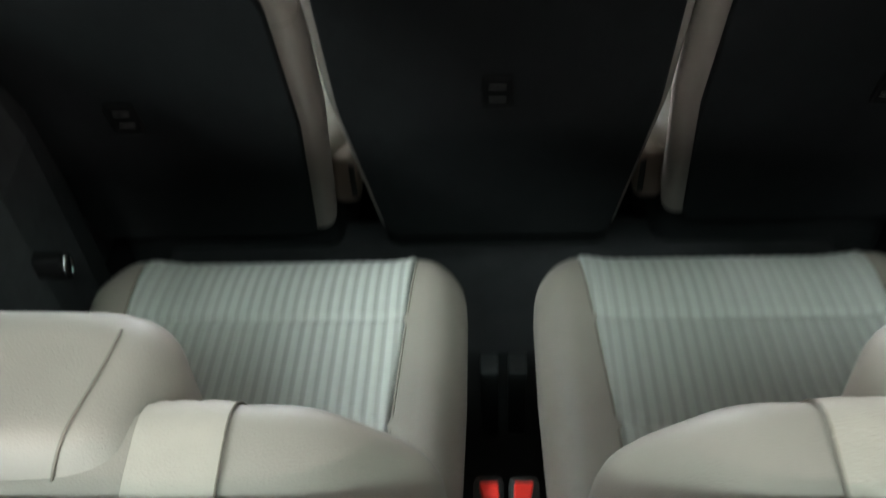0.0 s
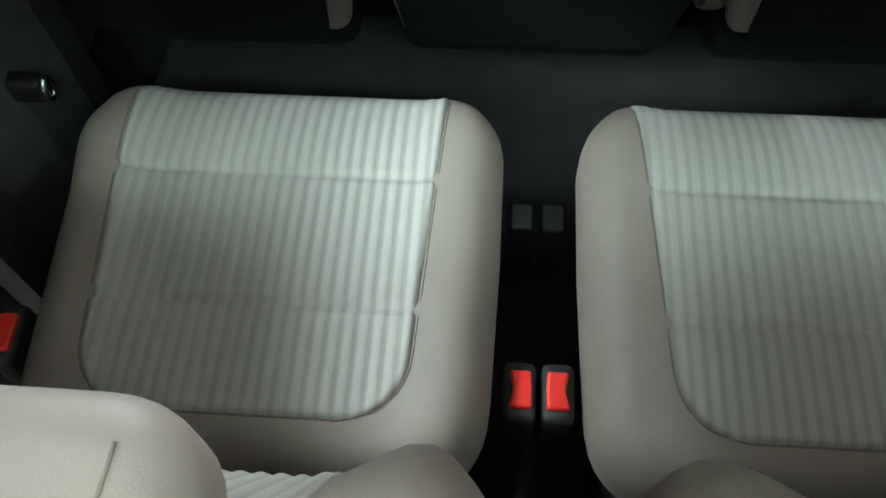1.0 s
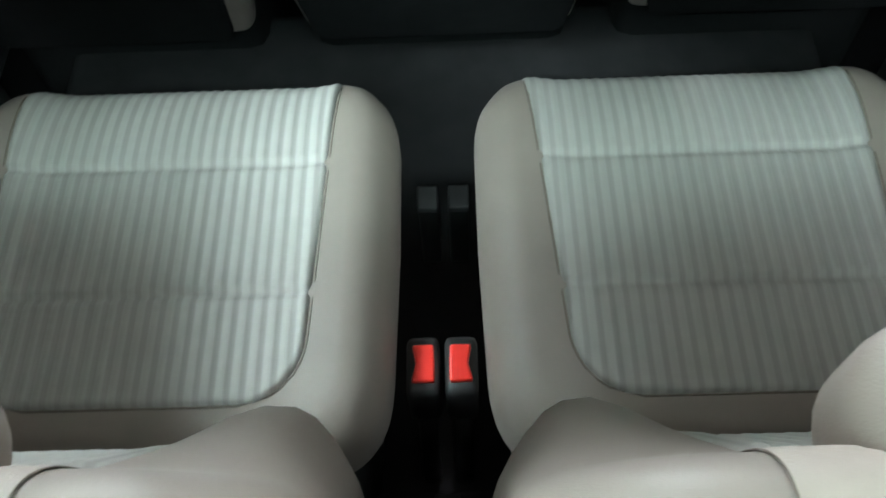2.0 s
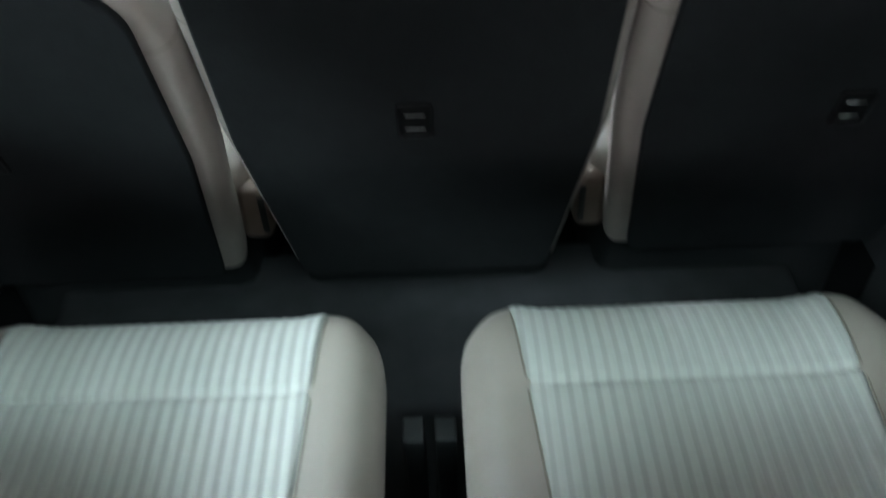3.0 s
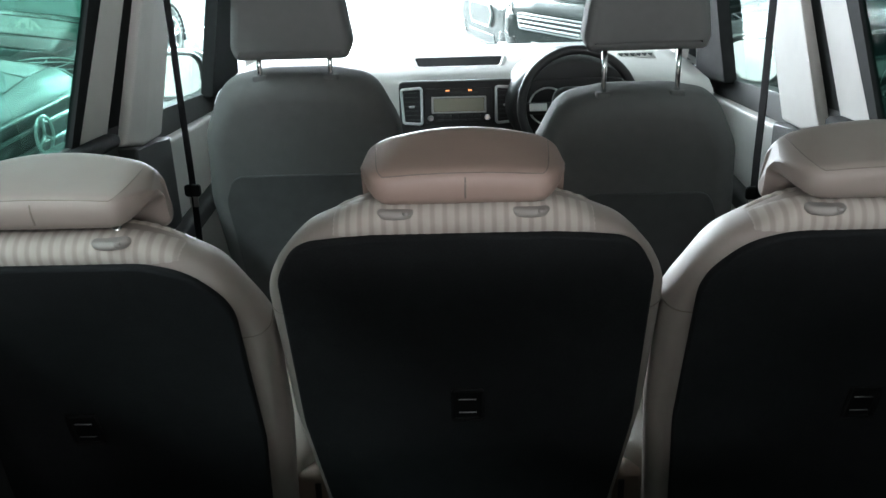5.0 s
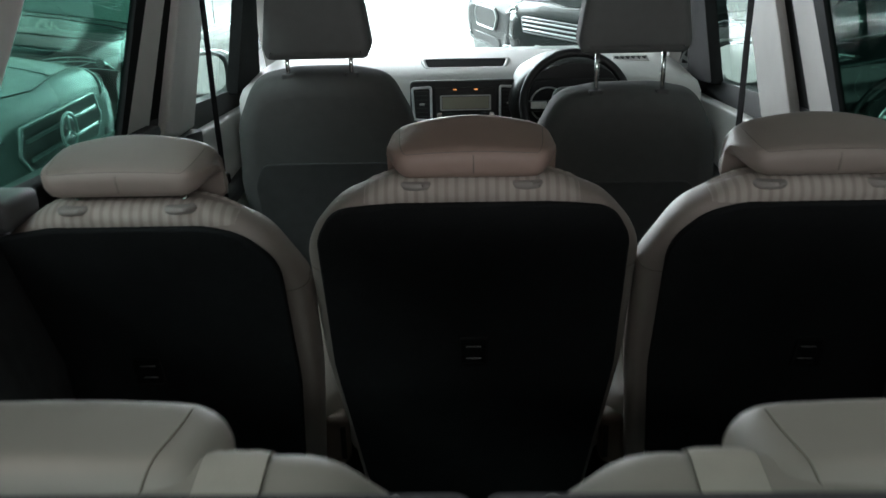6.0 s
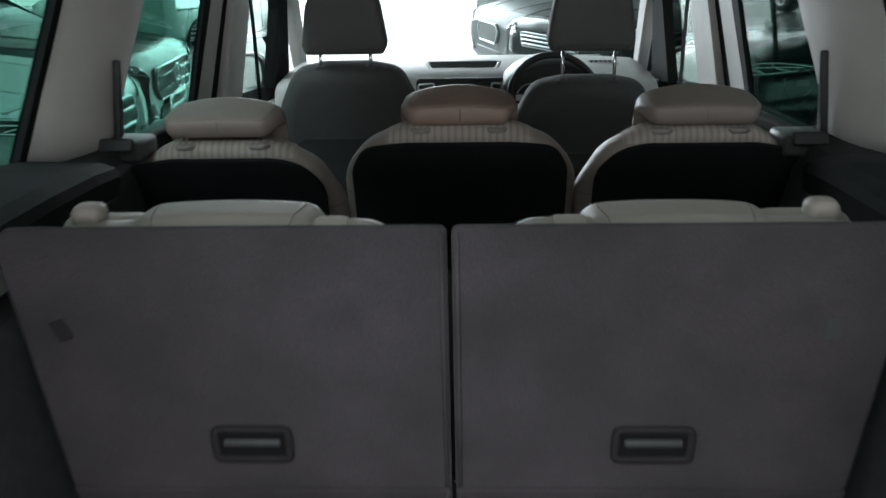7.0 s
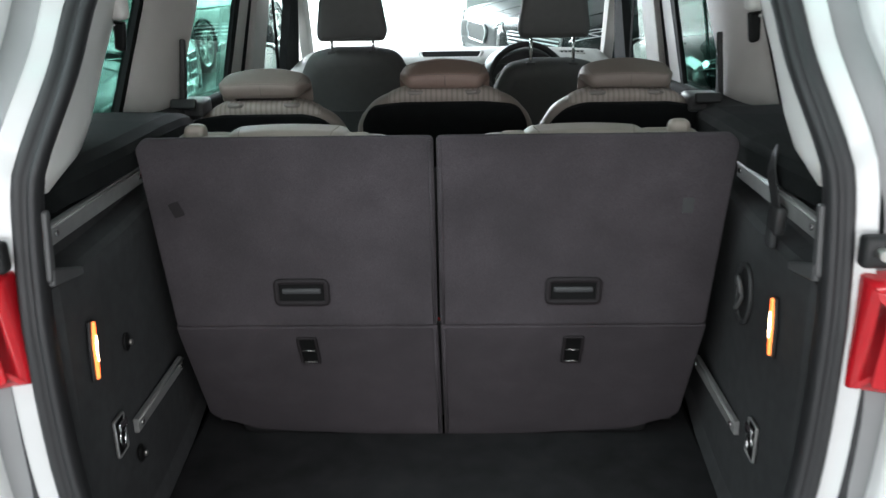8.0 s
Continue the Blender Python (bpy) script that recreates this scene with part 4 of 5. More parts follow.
            part("cover_slot", box(0.010, 0.004, 0.07, 0.001), M_BLACK, seat, m=inv @ Matrix.Translation((x + sx * (w / 2 + 0.0), 1.199, 0.735)))
    if out:
        # release lever housing on the outer shoulder
        lv = part("lever_housing", slab(rrect(0.095, 0.045, 0.015, 5), 0.10, 0.012, 3), M_LEVER, seat, "grey lever housing", m=inv @ Matrix.Translation((x + out * 0.212, 0.965, 1.274)) @ UPF)
        part("lever", slab(rrect(0.072, 0.030, 0.008, 4), 0.012, 0.005, 3), M_BLACK, lv, "black release lever", m=inv @ Matrix.Translation((x + out * 0.214, 0.962, 1.289)) @ Matrix.Rotation(math.radians(-35), 4, "X") @ UP)
    return seat


second_row_seat(0.006, 0.496, 0.41, 0.256, 0.0, 0)
second_row_seat(-0.492, 0.500, 0.43, 0.264, -0.030, -1)
second_row_seat(0.502, 0.500, 0.43, 0.264, -0.006, 1)


def front_seat(x, y, z, hz):
    seat = thing("front_seat", "grey fabric front seat with adjustable headrest and pocket darkened for shade", "seat", (x, y + 0.15, 0.445), "front seats")
    inv = Matrix.Translation((-x, -y - 0.15, -0.445))
    h = 0.66
    o = round_poly([(-0.20, 0), (0.20, 0), (0.236, h - 0.30), (0.222, h - 0.13), (0.17, h - 0.02), (0.07, h), (-0.07, h), (-0.17, h - 0.02), (-0.222, h - 0.13), (-0.236, h - 0.30)], [0.03, 0.03, 0.2, 0.12, 0.08, 0.2, 0.2, 0.08, 0.12, 0.2], 7)
    tilt = Matrix.Translation((x, y + 0.095, z - h + 0.015)) @ Matrix.Rotation(math.radians(9), 4, "X") @ UPF
    part("backrest", slab(o, 0.14, 0.055, 6, r_back=0.05), M_FABRIC, seat, m=inv @ tilt)
    po = round_poly([(-0.165, 0.05), (0.165, 0.05), (0.19, h - 0.29), (0.165, h - 0.226), (-0.165, h - 0.226), (-0.19, h - 0.29)], [0.03, 0.03, 0.08, 0.04, 0.04, 0.08], 6)
    part("pocket", slab(po, 0.006, 0.003, 3), M_POCKET, seat, "seat pocket darkened for the shade low on the seat back", m=inv @ tilt @ Matrix.Translation((0, 0, -0.004)))
    ho = dense(round_poly([(-0.122, 0), (0.122, 0), (0.130, 0.03), (0.112, 0.150), (0.080, 0.202), (-0.080, 0.202), (-0.112, 0.150), (-0.130, 0.03)], [0.02, 0.02, 0.03, 0.08, 0.06, 0.06, 0.08, 0.03], 6), 0.02)
    part("headrest", slab(ho, 0.105, 0.030, 5, crown=0.006, r_back=0.022), M_FABRIC, seat, m=inv @ Matrix.Translation((x + 0.002, y - 0.022, z + hz)) @ Matrix.Rotation(math.radians(4), 4, "X") @ UPF)
    for d in (-0.078, 0.078):
        k = part("post_collar", slab(rrect(0.034, 0.022, 0.008, 4), 0.014, 0.004, 3), M_FABRIC, seat, "grey plastic collar", m=inv @ Matrix.Translation((x + d, y + 0.028, z - 0.002)))
        part("post", sweep([(0, 0, -0.02), (0, 0, hz + 0.03)], circle(0.0055, 12)), M_CHROME, k, "chrome post", m=inv @ Matrix.Translation((x + d, y + 0.028, z)))
    part("cushion", slab(rrect(0.50, 0.5, 0.08), 0.15, 0.05), M_FABRIC, seat, m=inv @ Matrix.Translation((x, y + 0.38, 0.64)))
    part("seat_base", box(0.42, 0.45, 0.22, 0.03), M_BLACK, seat, m=inv @ Matrix.Translation((x, y + 0.33, 0.555)))
    return seat


front_seat(-0.359, 1.905, 1.293, 0.049)
front_seat(0.386, 1.846, 1.250, 0.101)

# ---------------------------------------------------------------- dashboard and wheel
dash = thing("dashboard", "pale grey dashboard with black radio panel and silver framed vents", "dashboard", (0, 3.1, 0.45))
di = Matrix.Translation((0, -3.1, -0.45))
crest = [(2.78, 0.60), (2.735, 0.80), (2.722, 1.02), (2.745, 1.118), (2.80, 1.140), (2.95, 1.150), (3.10, 1.150), (3.30, 1.142), (3.44, 1.10), (3.44, 0.60)]
rings = []
for i in range(25):
    u = -1 + i / 12
    k = max(0.0, (abs(u) - 0.30) / 0.7)
    rings.append([(CX + 0.76 * u, y - (0.10 * k ** 1.5 if y < 2.9 else 0), z - (0.02 * k * k if z > 0.7 else 0)) for y, z in crest])
part("body", rings_mesh(rings), M_DASH, dash, "pale grey moulded plastic", m=di)
# tray on top
tray = round_poly([(-0.143, -0.075), (0.143, -0.075), (0.160, 0.02), (-0.160, 0.02)], [0.012, 0.012, 0.01, 0.01], 4)
tray = [(x, y + 0.012 * (x / 0.15) ** 2) for x, y in tray]
tray = [(x * 0.92, y * 0.95) for x, y in tray]
tt = di @ Matrix.Translation((-0.004, 2.955, 1.149)) @ Matrix.Rotation(math.radians(8), 4, "X")
part("tray", slab(tray, 0.008, 0.003, 3), M_TRAY, dash, "black rubber tray", m=tt)
part("tray_rim", frame_slab(inset(tray, -0.016), inset(tray, -0.001), 0.010), M_DASH, dash, m=tt @ Matrix.Translation((0, 0, -0.003)))
# centre panel with vents and radio
fascia = rrect(0.375, 0.200, 0.02, 5)
ft = di @ Matrix.Translation((-0.005, 2.735, 1.030)) @ Matrix.Rotation(math.radians(-8), 4, "X") @ UP
part("centre_panel", slab(fascia, 0.03, 0.008, 3), M_BLACK, dash, "black centre panel", m=ft)
for sx in (-1, 1):
    vo = [(sx * x, y) for x, y in round_poly([(-0.030, -0.055), (0.026, -0.050), (0.032, 0.052), (-0.030, 0.056)], 0.008, 4)]
    vm = ft @ Matrix.Translation((sx * 0.147, 0.022, 0.028))
    vent = part("vent", slab(vo, 0.004, 0.001, 2), M_BLACK, dash, "air vent with silver frame", m=vm)
    part("frame", frame_slab(inset(vo, -0.005), inset(vo, 0.0035), 0.010), M_BADGE, vent, "satin silver frame", m=vm)
    for k in range(7):
        part("slat", box(0.048, 0.003, 0.007, 0.001), M_DGREY, vent, m=vm @ Matrix.Translation((0, -0.042 + 0.014 * k, 0.007)))
    part("thumb_wheel", box(0.018, 0.007, 0.005, 0.002), M_SILVER, vent, m=vm @ Matrix.Translation((0, 0.0, 0.012)))
radio = part("radio", slab(rrect(0.208, 0.108, 0.006, 4), 0.012, 0.003, 3), M_BLACK, dash, "black radio with pale display", m=ft @ Matrix.Translation((0, 0.022, 0.025)))
rm = ft @ Matrix.Translation((0, 0.022, 0.0375))
part("display", slab(rrect(0.156, 0.040, 0.003, 3), 0.003, 0.001, 2), M_LCD, radio, "pale grey display", m=rm @ Matrix.Translation((0, 0.003, 0)))
part("display_frame", frame_slab(rrect(0.172, 0.052, 0.004, 3), rrect(0.158, 0.042, 0.003, 3), 0.003), M_SILVER, radio, m=rm @ Matrix.Translation((0, 0.003, 0)))
part("disc_slot", box(0.12, 0.006, 0.003, 0.001), M_DGREY, radio, m=rm @ Matrix.Translation((0, 0.040, 0)))
for sx in (-1, 1):
    part("lit_key", box(0.012, 0.004, 0.003, 0.001), M_LED, radio, "glowing orange key", m=rm @ Matrix.Translation((sx * 0.035, 0.047, 0)))
    part("knob", slab(circle(0.0105, 18), 0.014, 0.003, 3), M_CHROME, radio, "chrome knob", m=rm @ Matrix.Translation((sx * 0.088, -0.037, 0)))
for k in range(6):
    part("key", box(0.020, 0.009, 0.004, 0.0015), M_DGREY, radio, m=rm @ Matrix.Translation((-0.0575 + 0.023 * k, -0.031, 0)))
    part("key", box(0.020, 0.006, 0.004, 0.0015), M_DGREY, radio, m=rm @ Matrix.Translation((-0.0575 + 0.023 * k, -0.044, 0)))
# instrument hood and cluster
hood = []
for yy, k in ((2.60, 0.92), (2.66, 1.0), (2.80, 1.03), (2.98, 0.98), (3.12, 0.80)):
    hood.append([(0.345 + 0.205 * k * math.cos(a), yy, 1.06 + 0.155 * k * math.sin(a) * (1.0 if yy < 2.9 else 0.75)) for a in np.linspace(-0.5, math.pi + 0.5, 26)])
part("instrument_hood", rings_mesh(hood), M_BLACK, dash, "black instrument hood", m=di)
part("dial_panel", slab(rrect(0.33, 0.17, 0.06, 6), 0.01, 0.004, 2), M_BLACK, dash, "black dial cluster", m=di @ Matrix.Translation((0.345, 2.595, 1.07)) @ UP)
for sx in (-1, 1):
    ring = [(0.345 + sx * 0.085 + 0.055 * math.cos(a), 2.582, 1.075 + 0.055 * math.sin(a)) for a in np.linspace(0, 2 * math.pi, 28, endpoint=False)]
    part("dial_ring", sweep(ring, circle(0.003, 6), closed=True, up=(0, 1, 0)), M_SILVER, dash, "silver dial ring", m=di)
# demister grille
gr = part("demister_grille", slab(rrect(0.13, 0.05, 0.006, 3), 0.006, 0.002, 2), M_DASH, dash, "pale grille with dark louvres", m=di @ Matrix.Translation((0.60, 3.02, 1.140)) @ Matrix.Rotation(math.radians(12), 4, "X"))
for k in range(6):
    bm = bmesh.new()
    vs = [bm.verts.new(p) for p in ((-0.009, 0.012, 0), (0.009, 0.012, 0), (0.0, -0.012, 0), (-0.009, 0.012, 0.003), (0.009, 0.012, 0.003), (0.0, -0.012, 0.003))]
    for f in ((0, 1, 2), (3, 4, 5), (0, 1, 4, 3), (1, 2, 5, 4), (2, 0, 3, 5)):
        bm.faces.new([vs[i] for i in f])
    part("louvre", bm, M_BLACK, gr, smooth=False, m=di @ Matrix.Translation((0.550 + 0.02 * k, 3.015, 1.1465)) @ Matrix.Rotation(math.radians(12), 4, "X"))
part("side_vent", frame_slab(rrect(0.085, 0.05, 0.012, 4), rrect(0.070, 0.036, 0.008, 4), 0.008), M_SILVER, dash, "satin silver frame", m=di @ Matrix.Translation((0.655, 2.70, 1.075)) @ UP)

wheel = thing("steering_wheel", "black leather steering wheel with silver spoke trim", "steering wheel", (0.338, 2.57, 1.055))
wt = Matrix.Rotation(math.radians(-24), 4, "X")
ring = [(0.163 * math.cos(a), -0.10, 0.163 * math.sin(a)) for a in np.linspace(0, 2 * math.pi, 56, endpoint=False)]
part("rim", sweep(ring, circle(0.0135, 10), closed=True, up=(0, 1, 0)), M_BLACK, wheel, m=wt)
part("hub", slab(rrect(0.15, 0.12, 0.045, 5), 0.05, 0.02, 4, crown=0.01), M_BLACK, wheel, m=wt @ Matrix.Translation((0, -0.06, 0)) @ UP)
for sx in (-1, 1):
    part("spoke", box(0.11, 0.02, 0.035, 0.008), M_BLACK, wheel, m=wt @ Matrix.Translation((sx * 0.12, -0.085, 0.0)))
    part("spoke_trim", box(0.05, 0.006, 0.022, 0.002), M_SILVER, wheel, "satin silver key pad", m=wt @ Matrix.Translation((sx * 0.115, -0.099, 0.0)))
part("spoke", box(0.04, 0.02, 0.12, 0.008), M_BLACK, wheel, m=wt @ Matrix.Translation((0, -0.085, -0.12)))
part("column", sweep([(0, -0.07, 0), (0, 0.16, 0.0)], circle(0.05, 14)), M_BLACK, wheel, m=wt)

# ---------------------------------------------------------------- belts, mirrors, buckles
STRAP = [(-0.023, -0.0008), (0.023, -0.0008), (0.023, 0.0008), (-0.023, 0.0008)]


def front_belt(s):
    bx = CX + s * 0.70
    belt = thing("seat_belt", "black front seat belt hanging beside the pale pillar", "seat belt", (bx, 2.1, 0.6), "front seat belts")
    inv = Matrix.Translation((-bx, -2.1, -0.6))
    dy = -0.12 if s > 0 else 0.0
    path = curve([(CX + s * 0.715, 2.20 + dy, 1.60), (CX + s * 0.702, 2.165 + dy, 1.40), (CX + s * 0.697, 2.145 + dy, 1.20), (CX + s * 0.692, 2.13 + dy, 0.98), (CX + s * 0.70, 2.13 + dy, 0.60)], 6)
    part("strap", sweep(path, STRAP, up=(1, 0, 0)), M_WEBBING, belt, "black webbing", m=inv, smooth=False)
    part("guide", slab(rrect(0.075, 0.035, 0.012, 4), 0.02, 0.006, 3), M_DGREY, belt, "plastic belt guide", m=inv @ Matrix.Translation((CX + s * 0.712, 2.20 + dy, 1.585)) @ SIDE_L)
    part("tongue", slab(rrect(0.042, 0.032, 0.010, 4), 0.012, 0.004, 3), M_LATCH, belt, "black belt tongue", m=inv @ Matrix.Translation((CX + s * 0.690, 2.125 + dy, 0.985)) @ UP)
    part("plate", slab(rrect(0.022, 0.034, 0.004, 3), 0.003, 0.001, 2), M_STEEL, belt, "steel tongue plate", m=inv @ Matrix.Translation((CX + s * 0.690, 2.12 + dy, 0.958)) @ UP)
    return belt


def wing_mirror(s):
    mx = CX + s * 0.93
    mir = thing("wing_mirror", "rounded door mirror outside the front window", "mirror", (mx, 2.86, 1.08), "door mirrors")
    o = rrect(0.20, 0.16, 0.06, 6)
    part("shell", slab(o, 0.09, 0.04, 5), M_PAINT, mir, "white painted shell", m=Matrix.Translation((0.02 * s, 0.03, 0.06)) @ UPF)
    part("housing", frame_slab(o, inset(o, 0.010), 0.03), M_BLACK, mir, "black housing", m=Matrix.Translation((0.02 * s, 0.035, 0.06)) @ UP)
    part("mirror_glass", slab(inset(o, 0.009), 0.006, 0.002, 2), mat("mirror_silver", (0.30, 0.33, 0.32), 0.05, metal=1.0, var=0.01), mir, "mirror glass", m=Matrix.Translation((0.02 * s, 0.028, 0.06)) @ UP)
    part("foot", box(0.12, 0.06, 0.05, 0.015), M_BLACK, mir, m=Matrix.Translation((-0.07 * s, 0.06, -0.02)))
    return mir


def pillar_belt(s):
    """The dark belt blade on the second row pillar."""
    b = thing("belt_guide", "black belt guide blade on the pale rear pillar", "belt guide", (CX + s * 0.72, 1.03, 1.20), "second row belt guides")
    inv = Matrix.Translation((-CX - s * 0.72, -1.03, -1.20))
    o = [(-0.012, -0.03), (0.018, -0.03), (0.034, 0.10), (0.042, 0.185), (0.036, 0.200), (0.030, 0.185), (0.012, 0.10)]
    o = round_poly(o, 0.006, 3)
    part("blade", slab(o, 0.016, 0.005, 3), M_BLACK, b, m=inv @ Matrix.Translation((CX + s * (0.730 + WIDER[s]), 1.012, 1.260)) @ Matrix.Rotation(math.radians(s * -3), 4, "Y") @ (SIDE_L if s > 0 else SIDE_R) @ Matrix.Translation((0, 0, -0.006)))
    return b


def grab_hook(s):
    hk = thing("belt_hook", "pale belt holder with black hanging tongue", "belt hook", (CX + s * 0.600, 0.325, 1.585), "rear belt hooks")
    part("holder", slab(rrect(0.032, 0.06, 0.014, 5), 0.03, 0.010, 3), M_TRIM, hk, "pale plastic holder", m=Matrix.Rotation(math.radians(s * 20), 4, "Z") @ UP @ Matrix.Translation((0, 0.02, -0.01)))
    tongue = round_poly([(-0.014, -0.052), (0.006, -0.056), (0.014, 0.0), (-0.010, 0.004)], [0.010, 0.008, 0.003, 0.003], 4)
    part("tongue", slab([(s * -x, y) for x, y in tongue], 0.014, 0.005, 3), M_LATCH, hk, "black belt tongue", m=Matrix.Translation((0, -0.012, -0.012)) @ UP)
    part("stud", slab(circle(0.003, 8), 0.003, 0.001, 2), M_CHROME, hk, "chrome stud", m=Matrix.Translation((s * 0.006, -0.027, -0.016)) @ UP)
    return hk


def rail(s, a, b, wid, thick, name, label):
    a, b = Vector((CX + s * a[0], a[1], a[2])), Vector((CX + s * b[0], b[1], b[2]))
    r = thing(name, label, "rail", tuple(a), "boot side rails")
    path = [Vector((0, 0, 0)), b - a]
    prof = round_poly([(-thick, -wid / 2), (thick, -wid / 2), (thick, wid / 2), (-thick, wid / 2)], 0.002, 2)
    part("strip", sweep(path, prof), M_RAIL, r, "matt grey metal strip", smooth=False)
    part("ridge", sweep([p + Vector((-s * (thick + 0.001), 0, wid * 0.32)) for p in path], circle(0.0025, 6)), M_RAIL, r, "raised ridge along the strip")
    d = (b - a)
    for f in (0.06, 0.94):
        part("screw", slab(circle(0.006, 12), 0.004, 0.001, 2), M_CHROME, r, "chrome screw", m=Matrix.Translation(d * f + Vector((-s * (thick + 0.001), 0, 0))) @ (SIDE_L if s < 0 else SIDE_R))
    return r


def boot_lamp(s):
    lp = thing("boot_lamp", "lit warm orange boot lamp in the dark lining", "lamp", (CX + s * 0.597, -0.036 if s < 0 else 0.008, 1.052 if s < 0 else 1.07), "boot lamps")
    o = [(y, z) for y, z in smooth_ring([(0.008, 0.050), (0.003, 0.034), (-0.004, 0.008), (-0.006, -0.020), (-0.008, -0.048), (-0.006, -0.052), (-0.001, -0.026), (0.006, 0.010)], 4)]
    fr = inset(o, -0.007)
    side = SIDE_L if s < 0 else SIDE_R
    part("bezel", slab(fr, 0.006, 0.002, 2), M_BLACK, lp, "black bezel", m=side)
    part("lens", slab(o, 0.009, 0.003, 3), M_LAMP, lp, "glowing orange lens", m=side @ Matrix.Translation((0, 0, 0.002)))
    core = smooth_ring([(0.003, 0.026), (-0.0025, 0.004), (-0.003, -0.018), (-0.001, -0.020), (0.002, 0.0), (0.005, 0.014)], 3)
    part("bulb", slab(core, 0.003, 0.001, 2), M_CORE, lp, "white hot bulb core", m=side @ Matrix.Translation((0, 0, 0.0095)))
    return lp


for s in (-1, 1):
    front_belt(s)
    wing_mirror(s)
    pillar_belt(s)
    grab_hook(s)
    boot_lamp(s)
    rail(s, (0.608, -0.100, 1.282), (0.614, 0.34, 1.266), 0.036, 0.005, "upper_rail", "brushed steel rail in the boot side recess")
    rail(s, (0.592, 0.083 if s < 0 else 0.125, 0.825 if s < 0 else 0.790), (0.592, 0.36 if s < 0 else 0.43, 0.818 if s < 0 else 0.780), 0.030, 0.005, "lower_rail", "brushed steel rail low on the boot side")
    # lashing eye and small fittings
    eye = thing("lashing_eye", "folding chrome lashing eye in a black socket", "lashing eye", (CX + s * 0.597, 0.015 if s < 0 else 0.045, 0.848 if s < 0 else 0.815), "boot lashing eyes")
    side = SIDE_L if s < 0 else SIDE_R
    so = rrect(0.046, 0.078, 0.006, 4)
    part("socket", slab(so, 0.004, 0.0015, 2), M_LATCH, eye, "black socket", m=side)
    part("rim", frame_slab(so, inset(so, 0.003), 0.006), M_RAIL, eye, "thin metal rim", m=side)
    part("hinge", box(0.034, 0.018, 0.010, 0.003), M_CHROME, eye, "chrome hinge", m=side @ Matrix.Translation((0.002, 0.020, 0.008)))
    pts = [(0.012 * math.cos(a), -0.004 + 0.018 * math.sin(a), 0.007) for a in np.linspace(0, 2 * math.pi, 16, endpoint=False)]
    part("ring", sweep(pts, circle(0.0028, 8), closed=True), M_CHROME, eye, "chrome ring", m=side)
    if s < 0:
        cl = thing("trim_clip", "round black trim clip on the boot lining", "clip", (CX + s * 0.597, 0.104, 0.998), "trim clips")
        part("disc", slab([(a * 0.8, b * 1.1) for a, b in circle(0.017, 16)], 0.006, 0.002, 2), M_LATCH, cl, m=side)
        part("pin", slab(circle(0.006, 10), 0.006, 0.002, 2), M_STEEL, cl, m=side @ Matrix.Translation((0.006, -0.003, 0.006)))
        copy_thing(cl, Matrix.Translation((CX + s * 0.597, 0.092, 0.756)))
    br = thing("sill_cover", "grey plastic cover strip on the boot corner", "trim cover", (CX + s * 0.604, -0.08, 1.212), "corner covers")
    part("strip", slab(round_poly([(-0.045, -0.004), (0.060, -0.024), (0.060, -0.010), (-0.040, 0.026)], 0.005, 3), 0.012, 0.004, 3), M_COVER, br, m=side)
    part("upright", slab(round_poly([(-0.050, 0.0), (-0.030, 0.012), (-0.014, 0.115), (-0.028, 0.115)], 0.005, 3), 0.010, 0.003, 3), M_COVER, br, m=side)

# belt end and pocket found on one side only
bb = thing("belt_buckle", "black belt end clipped to the upper boot rail", "belt buckle", (CX + 0.593, 0.055, 1.252))
part("clip", box(0.02, 0.045, 0.05, 0.006), M_BLACK, bb)
part("strap", sweep([(-0.004, 0.0, 0.02), (-0.012, 0.02, 0.08), (0.0, 0.05, 0.11)], [(-0.018, -0.001), (0.018, -0.001), (0.018, 0.001), (-0.018, 0.001)], up=(1, 0, 0)), M_BLACK, bb, "black webbing", smooth=False)
part("tongue", box(0.012, 0.03, 0.035, 0.004), M_DGREY, bb, m=Matrix.Translation((-0.004, 0.005, -0.035)))
pk = thing("side_socket", "dark recessed socket with cable in the boot lining", "socket", (CX + 0.597, 0.175, 1.06))
part("rim", frame_slab([(a * 0.7, b) for a, b in circle(0.062, 24)], [(a * 0.7, b) for a, b in circle(0.052, 24)], 0.008), M_DGREY, pk, m=SIDE_R)
part("well", slab([(a * 0.7, b) for a, b in circle(0.053, 24)], 0.003, 0.001, 2), M_BLACK, pk, m=SIDE_R)
part("cable", sweep(curve([(-0.008, 0.03, 0.01), (-0.015, 0.01, 0.03), (-0.012, -0.01, 0.0), (-0.01, 0.02, -0.04)], 5), circle(0.005, 8)), M_COVER, pk, "grey cable")

